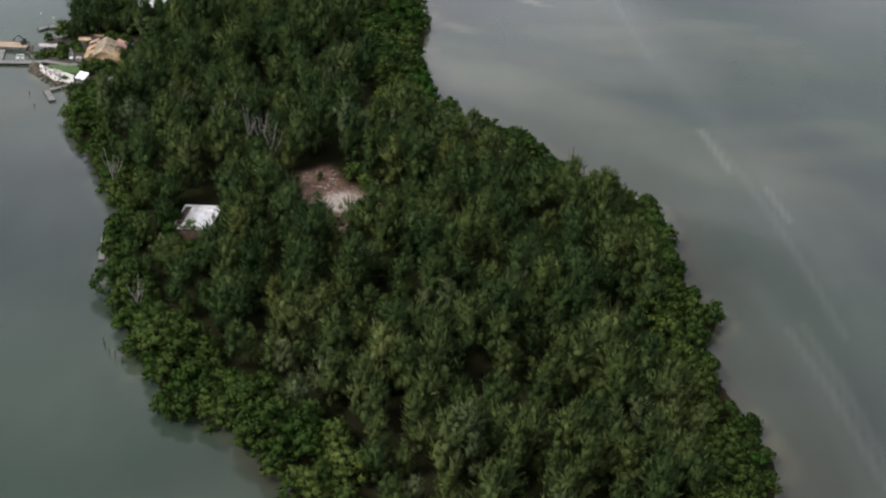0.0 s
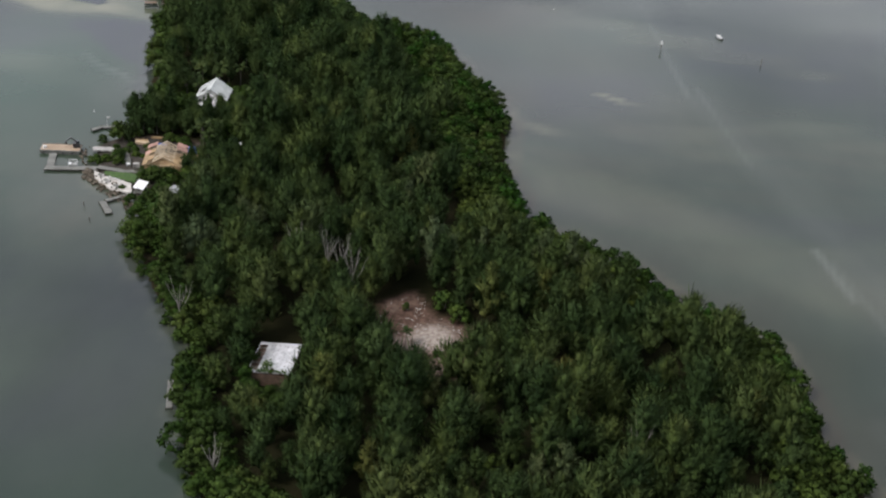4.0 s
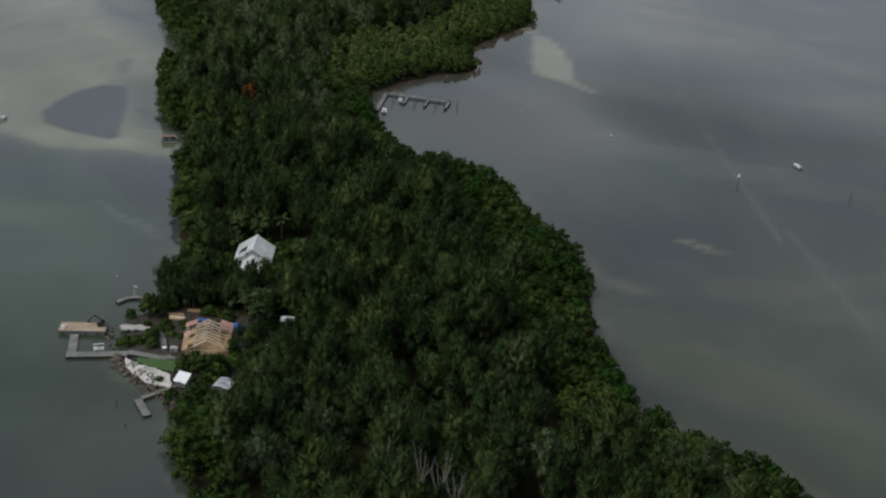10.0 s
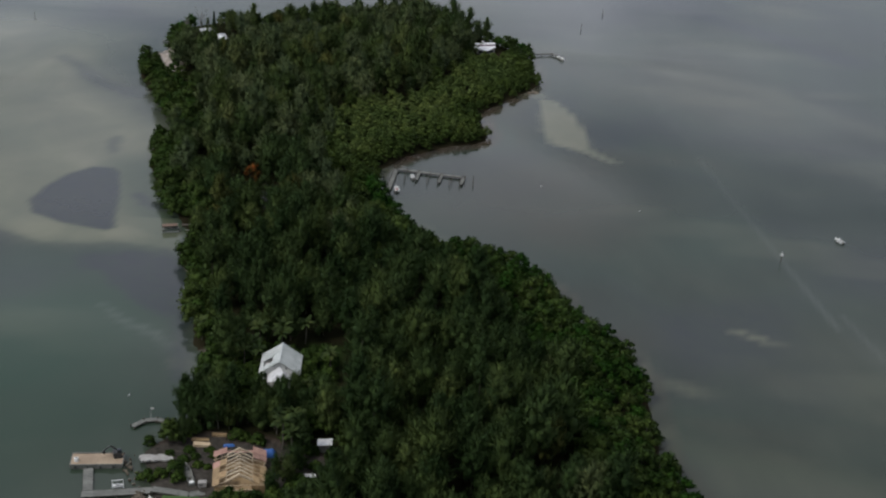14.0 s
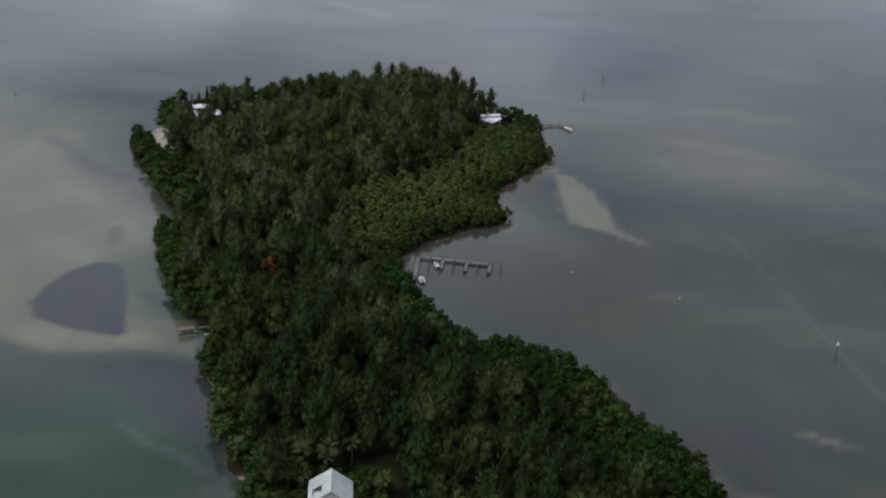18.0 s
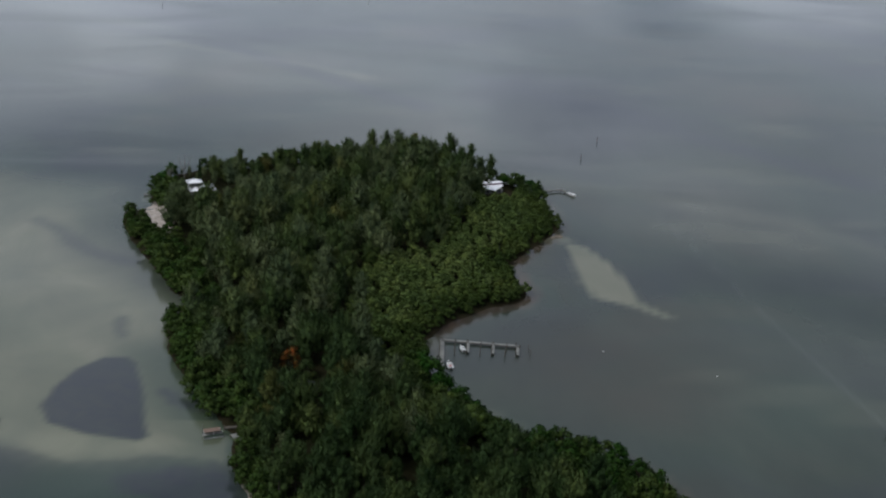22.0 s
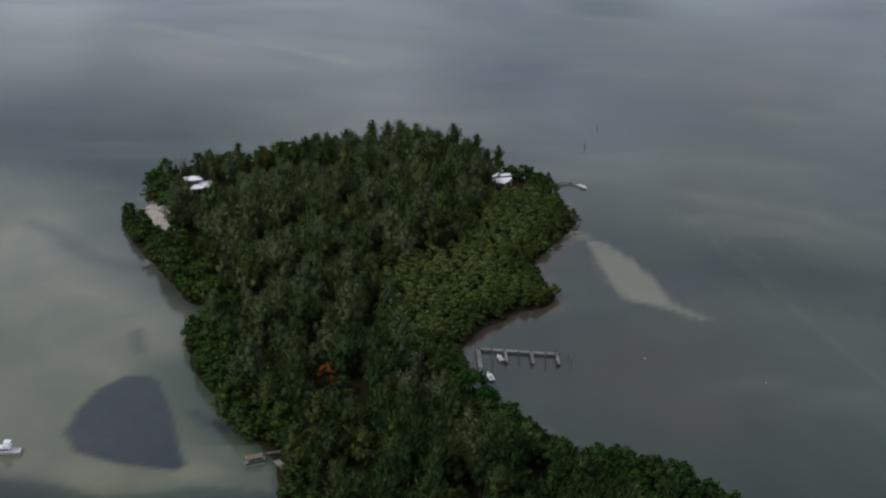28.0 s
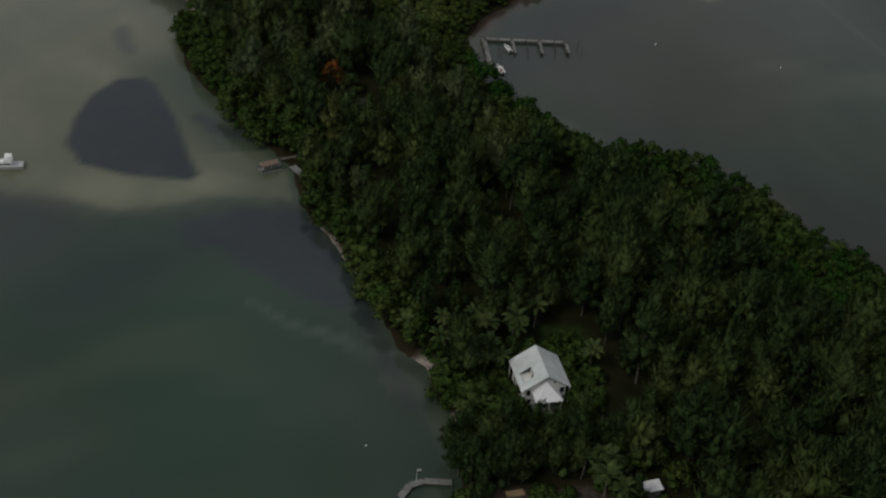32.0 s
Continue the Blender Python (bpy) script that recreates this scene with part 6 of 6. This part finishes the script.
dock("beach_jetty", [(-231.0, 735.2), (-224.4, 734.0)], 1.3, 0.7, "short dark jetty beside the mangrove spit", "jetties of the beach", pile_h=0.4)


def dark_house():
    h = empty("shingled_house", turned(-158.6, 561.0, 1.2, 12), "low house with dark grey shingled hip roofs under trees", "house")
    bm = bmesh.new()
    box(bm, -4.6, -3.6, 0, 4.6, 3.6, 3.4)
    part("wall", bm, GREY_WOOD, h)
    for cx, cy, w in ((-2.6, 0.2, 3.2), (2.9, -0.4, 3.4)):
        apex = (cx, cy, 6.2)
        cs = [(cx - w, cy - w, 3.4), (cx + w, cy - w, 3.4), (cx + w, cy + w, 3.4), (cx - w, cy + w, 3.4)]
        for k in range(4):
            bm = bmesh.new()
            slab(bm, [cs[k], cs[(k + 1) % 4], apex], 0.1)
            part("roof_slope", bm, SHINGLE, h)
    bm = bmesh.new()
    box(bm, -2.0, -3.7, 0.9, -0.8, -3.62, 2.3)
    part("window", bm, GLASS, h)


dark_house()


# ---- house boat and cruiser on the west side ----
def house_boat():
    b = empty("house_boat", turned(-182.6, 538.2, 0, 18) @ Matrix.Diagonal((0.86, 0.86, 0.9, 1)), "old brown-roofed pontoon house boat at its dock", "boat")
    for s in (-1, 1):
        bm = bmesh.new()
        rod(bm, (-3.3, s * 1.1, 0.1), (3.3, s * 1.1, 0.1), 0.42, 0.42, 12)
        part("pontoon", bm, OLD_METAL, b)
    bm = bmesh.new()
    box(bm, -3.4, -1.6, 0.45, 3.4, 1.6, 0.65)
    part("deck", bm, GREY_WOOD, b)
    for s in (-1, 1):
        bm = bmesh.new()
        box(bm, -3.2, s * 1.45 - 0.04, 0.65, 3.2, s * 1.45 + 0.04, 1.2)
        part("side_panel", bm, GREEN_METAL, b)
    for sx in (-2.9, 0, 2.9):
        for s in (-1, 1):
            bm = bmesh.new()
            rod(bm, (sx, s * 1.2, 0.65), (sx, s * 1.2, 2.4), 0.05, 0.05, 6)
            part("roof_post", bm, GELCOAT, b)
    bm = bmesh.new()
    slab(bm, [(-3.1, -1.3, 2.4), (2.6, -1.3, 2.4), (2.6, 1.3, 2.4), (-3.1, 1.3, 2.4)], 0.1)
    part("roof", bm, CANVAS, b, "faded brown canvas roof")
    bm = bmesh.new()
    rod(bm, (-3.2, 1.5, 0.65), (-3.2, 1.5, 4.2), 0.06, 0.04, 6)
    part("mast", bm, GREY_WOOD, b)


house_boat()
dock("house_boat_dock", [(-179.4, 542.0), (-174.6, 543.0)], 1.1, 0.8, "short dark dock leading to the house boat", pile_h=0.4, mat=OLD_WOOD)
dock("landing_stage", [(-176.6, 538.6), (-174.0, 533.6)], 2.0, 0.6, "small tumbledown grey landing stage at the shore", pile_h=0.3)


def cruiser():
    c = empty("cabin_cruiser", turned(-250.6, 545.2, -0.35, 178), "white cabin cruiser with flybridge moored on the sand flat", "boat")
    bm, gun = hull_mesh(8.4, 3.0, 1.5, 0.5)
    part("hull", bm, GELCOAT, c, smooth=True)
    bm = bmesh.new()
    prev = None
    for lo, hi in gun:
        pair = (bm.verts.new((lo.x, lo.y * 0.96, lo.z - 0.1)), bm.verts.new((hi.x, hi.y * 0.96, hi.z - 0.1)))
        if prev:
            bm.faces.new((prev[0], pair[0], pair[1], prev[1]))
        prev = pair
    bmesh.ops.solidify(bm, geom=bm.faces[:], thickness=0.06)
    part("deck", bm, GELCOAT, c)
    bm = bmesh.new()
    vs = box(bm, -1.6, -1.15, 1.4, 2.2, 1.15, 2.6)
    for v in vs:
        if v.co.z > 2:
            v.co.x = v.co.x * 0.8 - 0.2
            v.co.y *= 0.85
    bmesh.ops.bevel(bm, geom=bm.edges[:], offset=0.1, segments=2, affect="EDGES")
    cabin = part("cabin", bm, GELCOAT, c)
    for s in (-1, 1):
        bm = bmesh.new()
        box(bm, -1.2, s * 1.09 - 0.04, 1.85, 1.5, s * 1.09 + 0.04, 2.3)
        part("side_window", bm, GLASS, cabin)
    bm = bmesh.new()
    vs = box(bm, -1.7, -1.0, 2.62, 0.6, 1.0, 3.2)
    for v in vs:
        if v.co.z > 3:
            v.co.y *= 0.9
    part("flybridge", bm, GELCOAT, c)
    bm = bmesh.new()
    slab(bm, [(-1.6, -0.95, 4.2), (0.2, -0.95, 4.25), (0.2, 0.95, 4.25), (-1.6, 0.95, 4.2)], 0.08)
    part("bimini_top", bm, GELCOAT, c)
    for sx in (-1.5, 0.1):
        for s in (-1, 1):
            bm = bmesh.new()
            rod(bm, (sx, s * 0.9, 3.1), (sx, s * 0.9, 4.2), 0.03, 0.03, 6)
            part("bimini_post", bm, BLACK_PAINT, c)
    bm = bmesh.new()
    box(bm, -3.9, -1.2, 1.1, -1.8, 1.2, 1.25)
    part("cockpit_sole", bm, GREY_WOOD, c)
    bm = bmesh.new()
    rod(bm, (-4.2, 0.2, 1.4), (-6.2, 0.6, 2.2), 0.08, 0.05, 6)
    part("davit", bm, BLACK_PAINT, c)
    for s in (-1, 1):
        bm = bmesh.new()
        bar(bm, (0.5, s * 1.3, 2.1), (4.0, s * 0.25, 2.55), 0.05, 0.05)
        part("bow_rail", bm, GELCOAT, c)


cruiser()


# ---- palms, shrubs, dead trees ----
def palm_mesh(rng, fronds, length):
    out = []
    for k in range(fronds):
        a = k * 2.4 + rng.uniform(-0.3, 0.3)
        up = rng.uniform(0.15, 1.2)
        d = np.array([math.cos(a), math.sin(a), 0.0])
        side = np.array([-math.sin(a), math.cos(a), 0.0])
        p = np.zeros(3)
        v = d * math.cos(up) + np.array([0, 0, math.sin(up)])
        for j in range(6):
            q = p + v * length / 6
            w = 0.42 * math.sin((j + 0.6) / 6.6 * 3.14) + 0.08
            for s in (-1, 1):
                out.append(np.stack([p, q, q + side * s * w * 1.2 - np.array([0, 0, 0.16]), p + side * s * w - np.array([0, 0, 0.16])]))
            v = v - np.array([0, 0, 0.2])
            v /= np.linalg.norm(v)
            p = q
    return np.concatenate(out)


def palms():
    spots = ((-152, 458, 7), (-134.1, 458.4, 6.6), (-140.2, 460.4, 7.4), (-139.4, 450.6, 6.0), (-141.5, 455, 6.4), (-143.5, 449.5, 6), (-124.2, 436.4, 4.6), (-146.5, 459, 6.8), (-149, 443, 5), (-134.5, 461, 8), (-153, 451, 5), (-158, 465, 6), (-119, 449, 7), (-151, 439, 4), (-130, 418, 6.6), (-126, 419, 6.2),
             (-147, 449, 6), (-145, 455, 7), (-146, 437, 5.5), (-49.3, 312.5, 3.4), (-127.6, 411.0, 8.4), (-124.6, 408.4, 7.2), (-122, 426, 6), (-143, 464, 7), (-150, 465, 6), (-128, 465, 7), (-124, 418, 6))
    proto = {}
    rng = np.random.default_rng(31)
    for i, (x, y, h) in enumerate(spots):
        k = i % 3
        m = Matrix.LocRotScale((x, y, ground_at(x, y)), Euler((0, 0, i * 1.3)), (h / 7,) * 3 if h > 4 else (0.62,) * 3)
        if k not in proto:
            p = empty("palm_tree", m, "green coconut palm with drooping fronds near the house", "palm", "palms round the house")
            bm = bmesh.new()
            pts = [(0, 0, -0.3), (0.25, 0, 2.2), (0.35, 0.1, 4.6), (0.3, 0.15, 6.6)]
            for a, b in zip(pts[:-1], pts[1:]):
                rod(bm, a, b, 0.2, 0.17, 8)
            part("trunk", bm, BARK, p)
            co = palm_mesh(rng, 17, 3.0) + (0.3, 0.15, 6.6)
            crown = new("crown", mesh_np("palm_crown", co, quads_for(co), PALM_LEAF))
            crown.parent = p
            proto[k] = p
        else:
            t = copy_thing(proto[k], Matrix())
            t.matrix_basis = m


palms()


def shrub(x, y, h, r, mat=None, label="dense rounded green shrub on open ground", name="shrub"):
    s = empty(name, pose(x, y, ground_at(x, y)), label, "shrub" if name == "shrub" else "tree", "shrubs" if name == "shrub" else "")
    bm = bmesh.new()
    rng = np.random.default_rng(int(abs(x * 7 + y)))
    for k in range(5):
        a = k * 1.26
        rod(bm, (0, 0, -0.2), (math.cos(a) * r * 0.5, math.sin(a) * r * 0.5, h * 0.7), 0.07, 0.03, 5)
    part("stems", bm, BARK, s)
    co, nrm = dome_leaves(rng, h, r, 14, 40, 0.13 * r + 0.14)
    crown = new("crown", mesh_np("shrub_crown", co, tris_for(co), mat or SHRUB, (), False, nrm))
    crown.parent = s


for x, y, h, r in ((-158.6, 397.4, 2.6, 2.4), (-155.4, 398.0, 2.2, 1.9), (-152.0, 399.4, 3.6, 2.6), (-150.8, 395.8, 3.0, 2.0), (-155.6, 413.2, 5.5, 3.0), (-152.0, 415.0, 4.5, 2.4),
                   (-122.8, 417.3, 3.6, 2.4), (-118.4, 403.6, 2.6, 1.8), (-122.9, 397.4, 2.4, 1.7), (-137.2, 388.3, 4.4, 2.4), (-131.0, 389.6, 3.0, 1.8), (-133.2, 380.6, 3.2, 2.0), (-134.6, 376.2, 2.8, 1.9),
                   (-131.2, 374.2, 2.6, 1.8), (-123.6, 374.6, 3.0, 2.0), (-124.0, 379.8, 3.4, 2.2), (-119.8, 410.0, 2.4, 1.7), (-115.2, 409.4, 2.2, 1.6), (-127.6, 393.6, 2.6, 1.8),
                   (-161.2, 411.8, 3.0, 1.6), (-139.5, 414.6, 3.0, 2.2), (-134.0, 413.0, 3.2, 2.0), (-133.4, 386.2, 4.6, 3.4), (-138.6, 386.0, 3.6, 2.6), (-130.4, 382.6, 5.2, 3.4),
                   (-144.6, 380.0, 2.0, 1.8), (-126.5, 388.5, 4.6, 3.0), (-122.4, 405.5, 2.4, 1.8), (-123.8, 411.4, 3.2, 2.2), (-126.0, 415.0, 4.6, 3.0), (-140.6, 441.0, 3.0, 2.2),
                   (-135.6, 433.6, 3.4, 2.2), (-132.2, 433.0, 3.2, 2.2), (-128.8, 433.8, 3.4, 2.2), (-124.2, 436.4, 3.0, 2.2), (-51.0, 328.4, 2.4, 1.0), (-40.6, 309.0, 1.6, 1.4), (-41.0, 331.0, 5.5, 3.4), (-36.6, 326.0, 5.0, 3.2),
                   (-54.0, 303.6, 3.0, 2.2), (-122.5, 446.0, 2.6, 2.0), (-120.0, 456.0, 3.0, 2.4), (-123.0, 392.0, 4.0, 2.6), (-120.5, 389.5, 5.0, 3.2), (-113.5, 402.0, 4.2, 2.8)):
    shrub(x, y, h, r)
def yard_growth():
    """Low shrubs crowding round the white house."""
    rng = np.random.default_rng(52)
    spots = []
    for _ in range(900):
        x, y = float(rng.uniform(-146, -119)), float(rng.uniform(422, 459))
        yard = float(signed(HOUSE_YARD, np.array([x]), np.array([y]))[0])
        front = y < 437
        if yard < -2 or (-138.2 < x < -126.4 and 434.4 < y < 451.4) or any(math.hypot(x - a, y - b) < 2.7 for a, b in spots):
            continue
        spots.append((x, y))
        s = float(rng.uniform(0.8, 1.2)) * (0.85 if front else 1.0)
        near = -141 < x < -123.5 and 437 < y < 454
        shrub(x, y, (4.6 if near else 3.6) * s, 2.1 * s, None, "dense rounded green shrub crowding the white house")


yard_growth()
for x, y, h, r in ((-148.4, 405.4, 1.3, 1.3), (-144.0, 406.2, 1.0, 1.2), (-147.0, 402.0, 1.2, 1.4), (-137.6, 414.8, 1.8, 1.7), (-151.0, 404.0, 1.6, 1.5), (-144.6, 401.4, 0.9, 1.1), (-133.6, 413.6, 1.6, 1.6), (-145.4, 408.6, 1.1, 1.3), (-150.4, 408.0, 1.5, 1.5), (-155.0, 406.6, 1.3, 1.4)):
    shrub(x, y, h, r, None, "low weedy green shrub on dark bare ground")
shrub(-161.0, 578.6, 9.4, 3.3, FLAME_LEAF, "orange-flowering flame tree among green woods", "flame_tree")
shrub(-156.0, 575.0, 6.5, 3.4, PALM_LEAF, "yellow-green broadleaf tree beside the flame tree", "broadleaf_tree")


def cypress(x, y, h):
    t = empty("cypress_tree", pose(x, y, ground_at(x, y)), "tall narrow dark cypress beside the white house", "tree")
    bm = bmesh.new()
    rod(bm, (0, 0, -0.3), (0, 0, h * 0.9), 0.18, 0.05, 6)
    part("trunk", bm, BARK, t)
    rng = np.random.default_rng(3)
    n = 420
    f, a = rng.uniform(0.05, 1, n), rng.uniform(0, 6.28, n)
    r = 1.1 * (1 - f) ** 0.7 + 0.1
    pos = np.stack([np.cos(a) * r, np.sin(a) * r, h * f], 1)
    out = np.stack([np.cos(a), np.sin(a), 0 * a], 1)
    co = cards(pos, out * 0.3 + (0, 0, 1), out + rng.normal(0, 0.3, (n, 3)), rng.uniform(0.6, 1.1, n), rng.uniform(0.3, 0.5, n))
    crown = new("crown", mesh_np("cypress_crown", co, quads_for(co), PINE))
    crown.parent = t


cypress(-208.0, 760.5, 14.0)


def dead_tree(x, y, h, seed):
    rng = np.random.default_rng(seed)
    t = empty("dead_tree", pose(x, y, ground_at(x, y)), "bare bleached dead tree standing among casuarinas", "tree", "dead trees in the woods")
    bm = bmesh.new()
    rod(bm, (0, 0, -0.3), (0.2, 0.1, h * 0.5), 0.22, 0.14, 7)
    part("trunk", bm, DEAD_BARK, t)
    for k in range(7):
        a = k * 2.4 + rng.uniform(-0.4, 0.4)
        f = 0.28 + 0.24 * k / 6
        p = Vector((0.4 * f, 0.2 * f, h * f))
        rise = h * rng.uniform(0.8, 1.05) - p.z
        lean = rise * rng.uniform(0.14, 0.42)
        bend = p + Vector((math.cos(a) * lean * 0.65, math.sin(a) * lean * 0.65, rise * 0.5))
        q = bend + Vector((math.cos(a + 0.4) * lean * 0.4, math.sin(a + 0.4) * lean * 0.4, rise * 0.5))
        bm = bmesh.new()
        rod(bm, tuple(p), tuple(bend), 0.1, 0.07, 5)
        rod(bm, tuple(bend), tuple(q), 0.07, 0.02, 5)
        for j in range(6):
            w = p.lerp(bend, 0.5 + j * 0.16) if j < 3 else bend.lerp(q, (j - 3) * 0.3)
            b2, L = a + rng.uniform(-1.4, 1.4), rise * rng.uniform(0.12, 0.24)
            rod(bm, tuple(w), (w.x + math.cos(b2) * L * 0.6, w.y + math.sin(b2) * L * 0.6, w.z + L), 0.045, 0.015, 4)
        part("limb", bm, DEAD_BARK, t)


for i, (x, y, h) in enumerate(((-74, 337, 17), (-70, 334, 18), (-66, 330, 17), (-82.5, 339, 17), (-108, 312, 13), (7.6, 271, 14), (-84, 252.5, 12), (-216, 768, 13), (-222, 762, 12))):
    dead_tree(x, y, h, i)


def debris():
    """Stones, shells and cut branches strewn over the sandy clearing."""
    rng = np.random.default_rng(77)
    n = 320
    x, y = rng.uniform(-60, -30, n), rng.uniform(302, 342, n)
    ok = signed(PINE_CLEARING, x, y) > 0.5
    x, y = x[ok], y[ok]
    n = len(x)
    z = land_height(x, y)[0] + 0.1
    a, s = rng.uniform(0, 3.14, n), rng.uniform(0.06, 0.2, n)
    stretch = rng.uniform(1.0, 3.5, n)
    base = np.array([[1, 1, 0], [-1, 1, 0], [-1, -1, 0], [1, -1, 0], [0.6, 0.6, 0.8], [-0.6, 0.6, 0.8], [-0.6, -0.6, 0.8], [0.6, -0.6, 0.8]], float)
    bx, by = base[None, :, 0] * (s * stretch)[:, None], base[None, :, 1] * (s * 0.6)[:, None]
    co = np.stack([x[:, None] + bx * np.cos(a)[:, None] - by * np.sin(a)[:, None], y[:, None] + bx * np.sin(a)[:, None] + by * np.cos(a)[:, None], z[:, None] + base[None, :, 2] * (s * 0.6)[:, None] - 0.05], 2).reshape(-1, 3)
    face = np.array([[4, 5, 6, 7], [0, 1, 5, 4], [1, 2, 6, 5], [2, 3, 7, 6], [3, 0, 4, 7]])
    quads = (np.arange(n)[:, None, None] * 8 + face).reshape(-1, 4)
    ob = new("strewn_rubble", mesh_np("strewn_rubble", co, quads, CONCRETE))
    tagged(ob, "pale rubble and cut branches strewn over sand", "rubble", kind="stuff")


debris()
bm = bmesh.new()
bmesh.ops.create_icosphere(bm, subdivisions=2, radius=1.0)
for v in bm.verts:
    v.co = Vector((v.co.x * 3.4, v.co.y * 1.5, v.co.z * 0.8)) * (0.85 + 0.15 * math.sin(v.co.x * 5 + v.co.y * 3))
islet = part("oyster_islet", bm, ROCK)
islet.matrix_basis = turned(-51.0, 713.6, 0.0, 20)
tagged(islet, "low brown oyster rock just off the mangroves", "rock")
